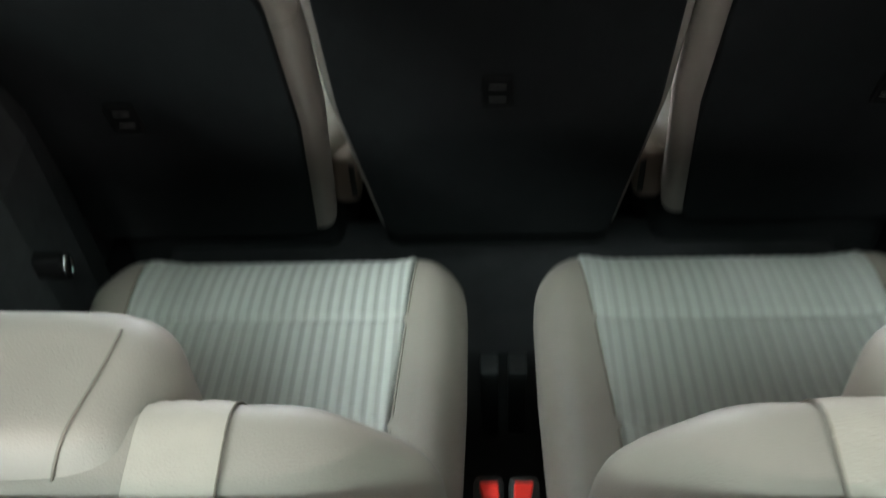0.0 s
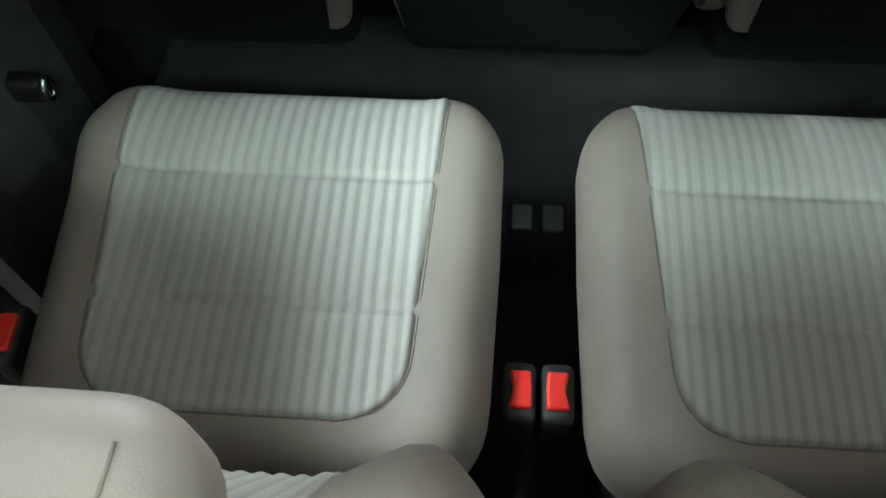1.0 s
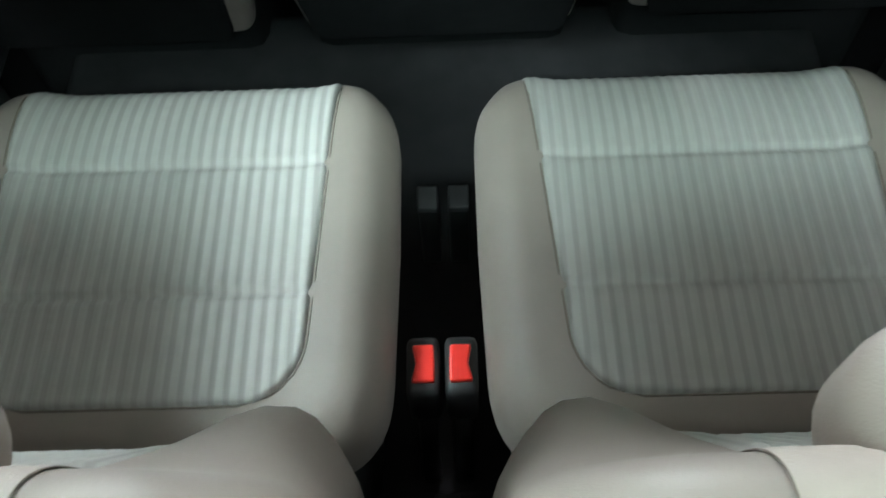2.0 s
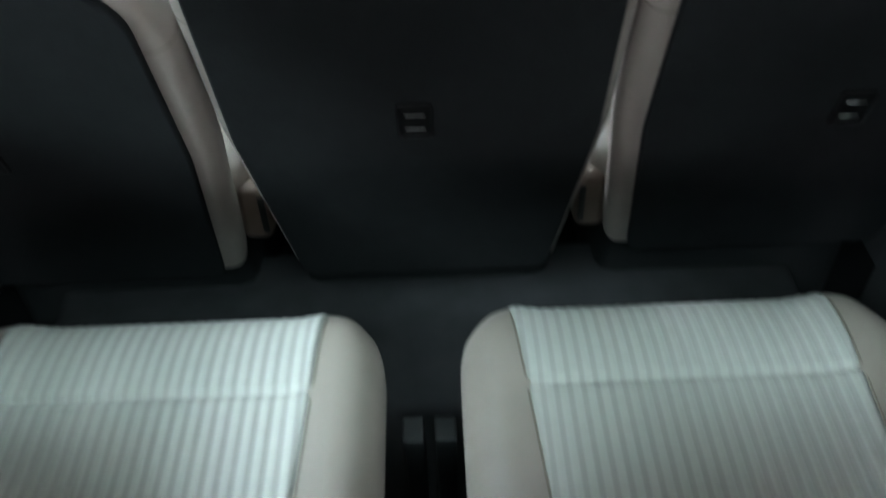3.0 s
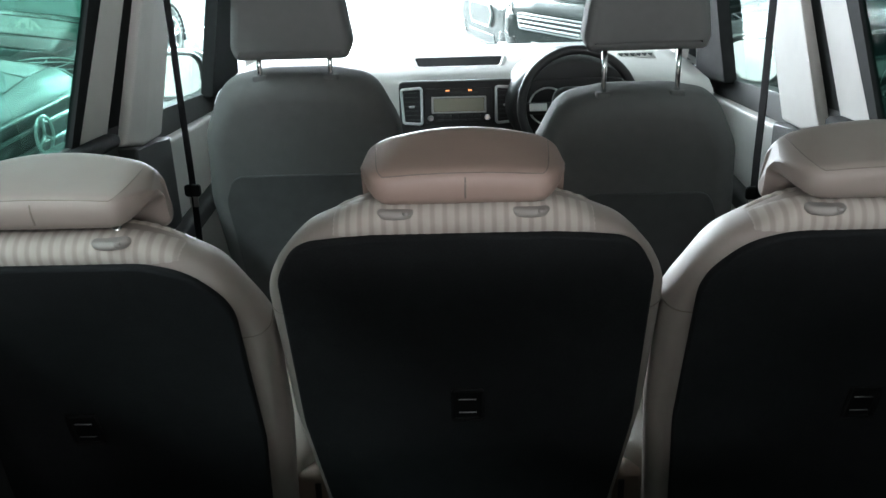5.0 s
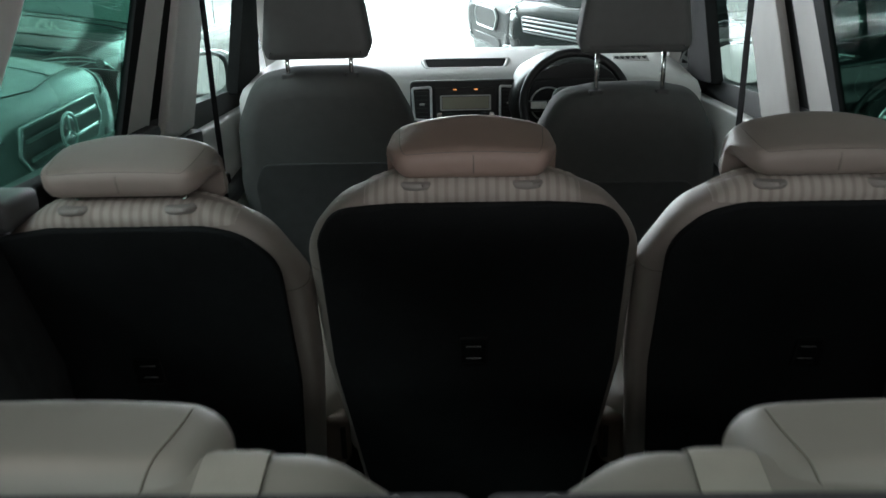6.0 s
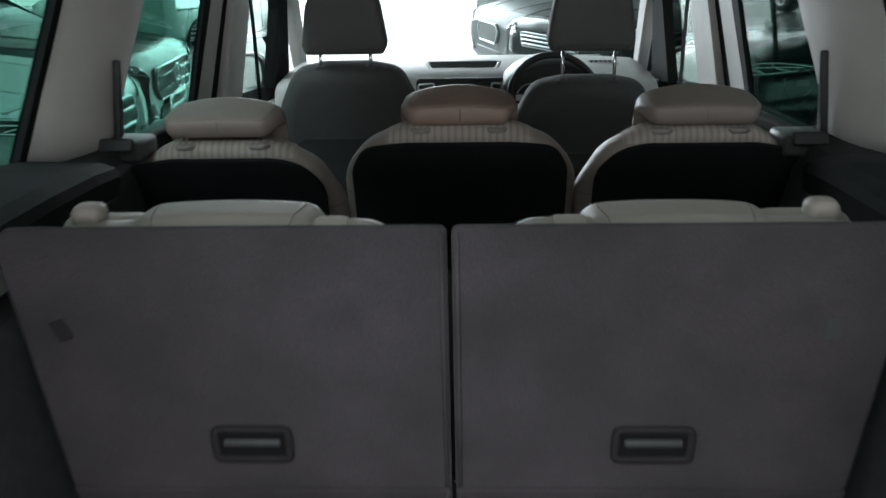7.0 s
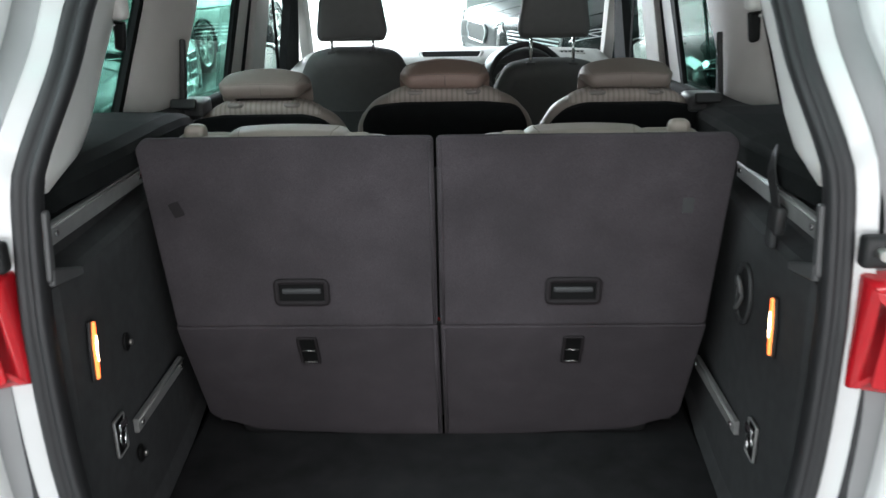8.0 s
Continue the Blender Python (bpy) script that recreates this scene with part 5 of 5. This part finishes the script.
# red belt buckles between the third row seats, and the seat side knob
for x in (-0.013, 0.026):
    bk = thing("seat_belt_buckle", "black belt buckle with bright red release button", "buckle", (x, 0.532, 0.790), "third row buckles")
    part("housing", box(0.034, 0.065, 0.085, 0.008), M_BLACK, bk)
    bo = [(-0.012, -0.020), (0.012, -0.020), (0.012 - 0.005 * (x > 0.005), 0.0), (0.011, 0.020), (-0.011, 0.020), (-0.012 + 0.005 * (x < 0.005), 0.0)]
    part("button", slab(round_poly(bo, 0.003, 3), 0.010, 0.003, 3), M_RED, bk, "bright red button", m=Matrix.Translation((0, 0.0, 0.038)))
    part("stalk", sweep([(0, -0.01, -0.03), (0, -0.05, -0.20)], rrect(0.022, 0.012, 0.004, 3)), M_BLACK, bk)
    an = thing("anchor_clip", "dull steel seat anchor clip in the gap", "anchor", (x + 0.002, 0.79, 0.74), "seat anchor clips")
    part("plate", box(0.026, 0.035, 0.012, 0.003), M_DGREY, an)
    part("foot", box(0.026, 0.02, 0.17, 0.003), M_BLACK, an, m=Matrix.Translation((0, 0.012, -0.086)))
for x, s in ((-0.552, -1), (0.562, 1)):
    ob = thing("seat_belt_buckle", "single black buckle with red button by the seat side", "buckle", (x, 0.56, 0.80), "outer buckles")
    part("housing", box(0.03, 0.07, 0.09, 0.008), M_BLACK, ob)
    part("button", slab(rrect(0.02, 0.042, 0.004, 3), 0.010, 0.003, 3), M_RED, ob, "bright red button", m=Matrix.Translation((0, 0, 0.04)))
    part("stalk", sweep([(0, 0, -0.03), (0, -0.04, -0.24)], rrect(0.02, 0.012, 0.004, 3)), M_BLACK, ob)
    kb = thing("striker_loop", "shiny steel striker loop on the dark side lining", "striker", (x - 0.02 * -s, 0.85, 0.885), "seat strikers")
    pts = [(0.0, 0.009 * math.cos(a), 0.015 * math.sin(a)) for a in np.linspace(0, 2 * math.pi, 16, endpoint=False)]
    part("loop", sweep(pts, circle(0.004, 8), closed=True, up=(1, 0, 0)), M_CHROME, kb)
    part("plate", box(0.05, 0.022, 0.036, 0.006), M_LATCH, kb, m=Matrix.Translation((s * 0.028, 0, 0)))
# dark inner lining beside the third row seats
for s, side in ((-1, "left"), (1, "right")):
    bm = rings_mesh([[(CX + s * x, y, z) for x, z in ((0.585 + d, 0.56), (0.590 + d, 1.00), (0.640 + d, 1.22), (0.72, 1.28), (0.83 + WIDER[s], 1.30), (0.83 + WIDER[s], 0.56))] for y, d in ((0.66, 0.02), (0.74, 0.03), (0.85, 0.03), (0.98, 0.05), (1.10, 0.10))])
    tagged(part("wall_lining_" + side, bm, M_LINING, smooth=False), "dark moulded side lining over the wheel arch", "wall", kind="structure")

# ---------------------------------------------------------------- showroom
tagged(part("ground", box(34, 40, 0.1, 0), M_SFLOOR, m=pose(0, 0, -0.05), smooth=False), "pale polished showroom floor", "floor", kind="structure")
tagged(part("backdrop", box(34, 0.2, 7.0, 0), M_SKYGLOW, m=pose(-2, 17, 3.5), smooth=False), "overexposed daylight beyond the glazed front", "backdrop", kind="structure")
for x, side in ((-14, "west"), (12, "east")):
    tagged(part("wall_" + side, box(0.2, 34, 5.5, 0), M_DARKWALL, m=pose(x, 0, 2.7), smooth=False), "dark showroom wall", "wall", kind="structure")
tagged(part("wall_back", box(34, 0.2, 5.5, 0), M_WALL, m=pose(0, -14, 2.7), smooth=False), "pale showroom wall", "wall", kind="structure")
tagged(part("ceiling_hall", box(34, 30, 0.1, 0), M_CEIL, m=pose(0, 1, 5.4), smooth=False), "grey showroom ceiling", "ceiling", kind="structure")
tagged(part("wall_front", box(3.1, 0.2, 5.3, 0), M_GREYWALL, m=pose(1.65, 13.0, 2.65), smooth=False), "pale grey showroom wall beside the glazed front", "wall", kind="structure")
tagged(part("wall_partition", box(8.9, 0.2, 5.3, 0), M_DARKWALL, m=pose(7.65, 12.7, 2.65), smooth=False), "dark glossy partition beside the pale wall", "wall", kind="structure")
for x, y in ((-3.2, 8.05), (4.6, 8.6)):
    tagged(part("column", slab(rrect(0.42, 0.42, 0.03, 3), 5.36, 0.01, 2), M_COLUMN, m=pose(x, y, 0)), "square pale green showroom column", "column", kind="structure")


def car_wheel(name, parent, m, r=0.325, spokes=5):
    """A wheel on the y axis: tyre, rim dish and spokes."""
    ring = []
    for y, q in ((-0.10, 0.70), (-0.105, 0.86), (-0.09, 0.98), (-0.04, 1.0), (0.04, 1.0), (0.09, 0.98), (0.105, 0.86), (0.10, 0.70)):
        ring.append([(r * q * math.cos(a), y, r * q * math.sin(a)) for a in np.linspace(0, 2 * math.pi, 32, endpoint=False)])
    tyre = part(name, rings_mesh(ring, cap=False), M_TYRE, parent, "black tyre", m=m)
    part("dish", rings_mesh([[(r * q * math.cos(a), y, r * q * math.sin(a)) for a in np.linspace(0, 2 * math.pi, 32, endpoint=False)] for y, q in ((-0.02, 0.10), (-0.02, 0.60), (-0.08, 0.70))]), M_BLACK, tyre, "dark wheel dish", m=m)
    rim = rings_mesh([[(r * q * math.cos(a), y, r * q * math.sin(a)) for a in np.linspace(0, 2 * math.pi, 32, endpoint=False)] for y, q in ((-0.098, 0.72), (-0.104, 0.70), (-0.098, 0.63), (-0.06, 0.61))], cap=False)
    part("rim", rim, M_SILVER, tyre, "silver alloy rim", m=m)
    part("hub", slab(circle(0.045, 16), 0.02, 0.006, 2), M_SILVER, tyre, m=m @ Matrix.Translation((0, -0.07, 0)) @ UP)
    for k in range(spokes * 2):
        a = 2 * math.pi * k / (spokes * 2) + (0.13 if k % 2 else -0.13) * (10 / (spokes * 2))
        part("spoke", box(r * 0.60, 0.022, 0.032, 0.006), M_SILVER, tyre, m=m @ Matrix.Rotation(a, 4, "Y") @ Matrix.Translation((r * 0.36, -0.082, 0)))
    return tyre


def ring_section(w, z0, z1, r, n=5, pinch=0.9):
    pts = [(-w * pinch, z0), (w * pinch, z0), (w, z0 + 0.45 * (z1 - z0)), (w * 0.98, z0 + 0.80 * (z1 - z0)), (w * 0.84, z1 - 0.012), (w * 0.40, z1 + 0.012), (-w * 0.40, z1 + 0.012), (-w * 0.84, z1 - 0.012), (-w * 0.98, z0 + 0.80 * (z1 - z0)), (-w, z0 + 0.45 * (z1 - z0))]
    return round_poly(pts, r, n)


def on_body(skin, p, way, lift):
    """The place where a ray against way meets the car's body near p, lifted off it a little."""
    way = Vector(way).normalized()
    hit = skin.ray_cast(Vector(p) + way * 1.5, -way)[0]
    return (hit if hit is not None else Vector(p)) + way * lift


def body_patch(skin, outline, way, lift, rim=0.006, rings=4):
    """A thin moulded piece that follows the body inside an outline of points, seen along way."""
    cx = sum((Vector(p) for p in outline), Vector()) / len(outline)
    out = [[tuple(on_body(skin, p, way, -0.01)) for p in outline]]
    for k in range(rings):
        f = 1 - k / rings
        out.append([tuple(on_body(skin, cx + (Vector(p) - cx) * f, way, lift if k else lift - rim * 0.5)) for p in outline])
    return rings_mesh(out)


def parked_car(label, paint, x, y, yaw, front="bars"):
    """A parked saloon, its nose at (x, y) on the ground, heading by yaw from +x. front: star, bars or mouth."""
    car = thing("parked_car", label, "car", (x, y, 0), "parked cars")
    car.rotation_euler = (0, 0, math.radians(yaw))
    st = [(0.0, 0.66, 0.34, 0.66, 0.05), (-0.025, 0.78, 0.28, 0.72, 0.06), (-0.07, 0.855, 0.24, 0.765, 0.07), (-0.16, 0.90, 0.21, 0.805, 0.07), (-0.32, 0.92, 0.20, 0.845, 0.07), (-0.7, 0.93, 0.19, 0.905, 0.07), (-1.35, 0.93, 0.19, 0.985, 0.07), (-2.3, 0.93, 0.19, 0.98, 0.07),
          (-3.4, 0.93, 0.19, 1.00, 0.07), (-4.2, 0.91, 0.22, 1.02, 0.08), (-4.55, 0.84, 0.28, 0.96, 0.08), (-4.68, 0.70, 0.36, 0.88, 0.08)]
    fine = []
    for p, q in zip(st, st[1:]):
        k = max(1, int((p[0] - q[0]) / 0.12))
        fine += [tuple(u + (v - u) * j / k for u, v in zip(p, q)) for j in range(k)]
    rings = [[(sx, py, pz) for py, pz in ring_section(w, a, b, r)] for sx, w, a, b, r in fine + [st[-1]]]
    shell = rings_mesh(rings)
    skin = BVHTree.FromBMesh(shell)
    part("body", shell, paint, car, "glossy painted body")
    gh = [(-1.25, 0.72, 0.93, 0.97), (-1.55, 0.70, 0.93, 1.13), (-2.05, 0.66, 0.93, 1.36), (-2.4, 0.62, 0.93, 1.42), (-3.2, 0.62, 0.93, 1.42), (-3.8, 0.66, 0.93, 1.28), (-4.3, 0.70, 0.93, 1.02)]
    rings = [[(sx, py, pz) for py, pz in round_poly([(-0.80, a), (0.80, a), (w, b), (-w, b)], 0.05, 4)] for sx, w, a, b in gh]
    part("glasshouse", rings_mesh(rings), M_CARGLASS, car, "dark windows")
    rf = [(-2.0, 0.60, 1.375), (-2.4, 0.60, 1.435), (-2.8, 0.60, 1.445), (-3.2, 0.60, 1.435), (-3.75, 0.60, 1.32)]
    rings = [[(sx, py, pz) for py, pz in round_poly([(-w - 0.02, b - 0.03), (w + 0.02, b - 0.03), (w, b), (-w, b)], 0.01, 2)] for sx, w, b in rf]
    part("roof", rings_mesh(rings), paint, car)
    # bonnet shut lines and creases
    seam = [on_body(skin, (-0.10 - 0.10 * abs(u), 0.74 * u, 0.9), (0.25, 0, 1), 0.001) for u in np.linspace(-1, 1, 25)]
    part("bonnet_line", sweep(seam, circle(0.004, 5)), M_BLACK, car, "dark bonnet shut line")
    for sy in (-1, 1):
        seam = [on_body(skin, (xx, sy * (0.76 + 0.03 * t), 1.0), (0, sy * 0.25, 1), 0.001) for t, xx in ((k / 10, -0.20 - 1.0 * k / 10) for k in range(11))]
        part("bonnet_line", sweep(seam, circle(0.004, 5)), M_BLACK, car, "dark bonnet shut line")
        seam = [on_body(skin, (xx, sy * (0.34 + 0.10 * t), 1.0), (0, 0, 1), 0.0) for t, xx in ((k / 10, -0.16 - 1.05 * k / 10) for k in range(11))]
        part("bonnet_crease", sweep(seam, circle(0.006, 6)), paint, car)
        part("window_post", sweep([(-1.30, sy * 0.76, 0.97), (-1.70, sy * 0.715, 1.20), (-2.1, sy * 0.655, 1.385)], rrect(0.05, 0.05, 0.01, 2)), paint, car)
        part("window_post", sweep([(-2.75, sy * 0.815, 0.97), (-2.8, sy * 0.66, 1.42)], rrect(0.02, 0.07, 0.005, 2)), M_BLACK, car)
        part("window_trim", sweep([(-1.35, sy * 0.80, 0.985), (-2.6, sy * 0.83, 0.99), (-4.1, sy * 0.79, 1.03)], circle(0.009, 6)), M_CHROME, car, "chrome window strip")
        part("sill", box(2.2, 0.06, 0.10, 0.02), paint, car, m=Matrix.Translation((-2.35, sy * 0.885, 0.26)))
        part("door_line", box(0.006, 0.008, 0.52, 0.001), M_BLACK, car, m=Matrix.Translation((-1.55, sy * 0.927, 0.62)))
        part("door_line", box(0.006, 0.008, 0.52, 0.001), M_BLACK, car, m=Matrix.Translation((-2.75, sy * 0.927, 0.62)))
        part("door_handle", box(0.16, 0.02, 0.022, 0.008), M_CHROME, car, "chrome door handle", m=Matrix.Translation((-2.45, sy * 0.930, 0.80)))
        part("body_line", sweep([(-0.75, sy * 0.912, 0.74), (-2.4, sy * 0.922, 0.78), (-4.2, sy * 0.900, 0.84)], circle(0.012, 6)), paint, car)
        # almond headlight following the corner: dark bowl with bright inner lines
        way = (0.62, sy * 0.66, 0.42)
        almond = [(-0.035 - 0.47 * u, sy * (0.56 + 0.36 * u), 0.635 + 0.155 * u + v) for u, v in smooth_ring([(0.0, 0.0), (0.12, 0.045), (0.40, 0.062), (0.72, 0.050), (1.0, 0.012), (0.85, -0.030), (0.55, -0.060), (0.25, -0.045)], 4)]
        hl = part("headlight", body_patch(skin, almond, way, 0.006), M_BOWL, car, "dark glossy headlight bowl")
        for lines in ([(0.03, 0.0), (0.30, 0.045), (0.60, 0.046), (0.95, 0.012)], [(0.06, -0.008), (0.25, -0.038), (0.52, -0.050), (0.80, -0.022)], [(0.30, 0.046), (0.36, 0.0), (0.50, -0.04)], [(0.52, 0.048), (0.58, 0.005), (0.74, -0.025)], [(0.14, 0.015), (0.34, 0.012), (0.58, 0.010), (0.84, 0.008)]):
            pts = [on_body(skin, (-0.035 - 0.47 * q.x, sy * (0.56 + 0.36 * q.x), 0.635 + 0.155 * q.x + q.y), way, 0.009) for q in curve([(u, v, 0) for u, v in lines], 5)]
            part("light_strip", sweep(pts, circle(0.0045, 6)), M_BADGE, hl, "bright inner strip")
        part("light_bowl", slab(circle(0.034, 16), 0.012, 0.005, 2), M_CHROME, hl, "round projector lens", m=Matrix.Translation(on_body(skin, (-0.13, sy * 0.66, 0.69), way, 0.004)) @ Vector(way).to_track_quat("Z", "Y").to_matrix().to_4x4())
        part("mirror", slab(rrect(0.20, 0.13, 0.05, 4), 0.10, 0.035, 4), paint, car, m=Matrix.Translation((-1.62, sy * 0.99, 1.02)) @ Matrix.Rotation(math.radians(90), 4, "Z") @ UP)
        # lower corner intake with a bright fin
        way = (0.86, sy * 0.5, 0.0)
        mouth = [(0.0, sy * py, pz) for py, pz in round_poly([(0.50, 0.31), (0.84, 0.34), (0.86, 0.50), (0.56, 0.46)], 0.03, 3)]
        it = part("intake", body_patch(skin, mouth, way, 0.003), M_BLACK, car, "black lower intake")
        part("fin", sweep([on_body(skin, (0, sy * py, pz), way, 0.010) for py, pz in ((0.53, 0.33), (0.60, 0.345), (0.82, 0.365))], circle(0.012, 6)), M_SATIN, it, "bright intake trim")
        tail = [(-4.5, sy * py, pz) for py, pz in round_poly([(0.50, 0.72), (0.86, 0.68), (0.88, 0.86), (0.52, 0.84)], 0.03, 3)]
        part("tail_lamp", body_patch(skin, tail, (-0.7, sy * 0.7, 0), 0.006), M_REDLENS, car, "red tail lamp")
        for wx in (-0.88, -3.72):
            arch = [(wx + 0.365 * math.cos(a), sy * 0.922, 0.325 + 0.365 * math.sin(a)) for a in np.linspace(-0.25, math.pi + 0.25, 22)]
            part("arch_lip", sweep(arch, rrect(0.03, 0.05, 0.008, 2), up=(0, 1, 0)), M_BLACK, car, "dark arch lip")
            car_wheel("wheel", car, Matrix.Translation((wx, sy * 0.850, 0.325)) @ (Matrix.Identity(4) if sy < 0 else Matrix.Rotation(math.pi, 4, "Z")))
    shapes = {"star": ([(-0.40, -0.13), (0.40, -0.13), (0.50, -0.02), (0.44, 0.115), (-0.44, 0.115), (-0.50, -0.02)], 0.58), "bars": ([(-0.46, -0.05), (0.46, -0.05), (0.50, 0.08), (-0.50, 0.08)], 0.60),
              "mouth": ([(-0.27, -0.10), (0.27, -0.10), (0.36, 0.02), (0.28, 0.10), (-0.28, 0.10), (-0.36, 0.02)], 0.57)}
    pts, gz = shapes[front]
    go = round_poly(pts, 0.03, 4)
    gm = Matrix(((0, 0, 1, -0.012), (1, 0, 0, 0), (0, 1, 0, gz), (0, 0, 0, 1)))
    grille = part("grille", slab(go, 0.03, 0.008, 2), M_BLACK, car, "black grille with bright bars", m=gm)
    part("surround", frame_slab(inset(go, -0.008 if front != "mouth" else -0.014), inset(go, 0.004), 0.034), M_SATIN, grille, "bright surround", m=gm)
    for zz, wide in {"star": ((-0.055, 0.84), (0.045, 0.86)), "bars": ((-0.025, 0.90), (0.015, 0.92), (0.055, 0.94)), "mouth": ()}[front]:
        bar = part("bar", box(wide, 0.022 if front == "star" else 0.016, 0.02, 0.006), M_SATIN if front == "star" else M_BADGE, grille, "chrome bar", m=gm @ Matrix.Translation((0, zz, 0.035)))
    if front == "star":
        pts = [(0.095 * math.cos(a), 0.095 * math.sin(a), 0.06) for a in np.linspace(0, 2 * math.pi, 32, endpoint=False)]
        part("badge", sweep(pts, circle(0.009, 8), closed=True), M_BADGE, grille, "round chrome badge", m=gm)
        for k in range(3):
            a = math.pi / 2 + k * 2 * math.pi / 3
            part("badge_bar", sweep([(0, 0, 0.06), (0.09 * math.cos(a), 0.09 * math.sin(a), 0.06)], circle(0.009, 6)), M_BADGE, grille, m=gm)
    lowo = round_poly([(-0.46, -0.05), (0.46, -0.05), (0.40, 0.045), (-0.40, 0.045)], 0.02, 3)
    part("lower_grille", slab(lowo, 0.03, 0.008, 2), M_BLACK, car, "black lower grille", m=Matrix(((0, 0, 1, -0.022), (1, 0, 0, 0), (0, 1, 0, 0.345), (0, 0, 0, 1))))
    if front != "mouth":
        pl = part("plate", slab(rrect(0.50, 0.11, 0.01, 3), 0.008, 0.002, 2), M_CARWHITE, car, "white plate with dark bars", m=Matrix(((0, 0, 1, 0.022), (1, 0, 0, 0), (0, 1, 0, 0.395), (0, 0, 0, 1))))
        for k in range(6):
            part("bar", box(0.04, 0.062, 0.004, 0.001), M_BLACK, pl, m=Matrix(((0, 0, 1, 0.032), (1, 0, 0, -0.17 + 0.068 * k), (0, 1, 0, 0.395), (0, 0, 0, 1))))
    return car


parked_car("silver saloon with black grille and round chrome badge", M_CARSILVER, -2.24, 4.42, 0, "star")
parked_car("dark green-grey saloon with chrome grille and badge", M_CARGREY, -2.48, 6.42, 3, "star")
parked_car("white saloon with red tail lamps, parked beyond a column", M_CARWHITE, -3.78, 13.8, 83)
parked_car("black saloon parked side on with alloy wheels", M_CARDARK, 1.83, 6.0, 180)
parked_car("grey hatchback with wide mouth grille before the pale wall", M_CARMID, 0.22, 9.3, -163, "mouth")
parked_car("dark grey saloon with chrome grille bars", M_CARGREY, 0.79, 7.85, -150)
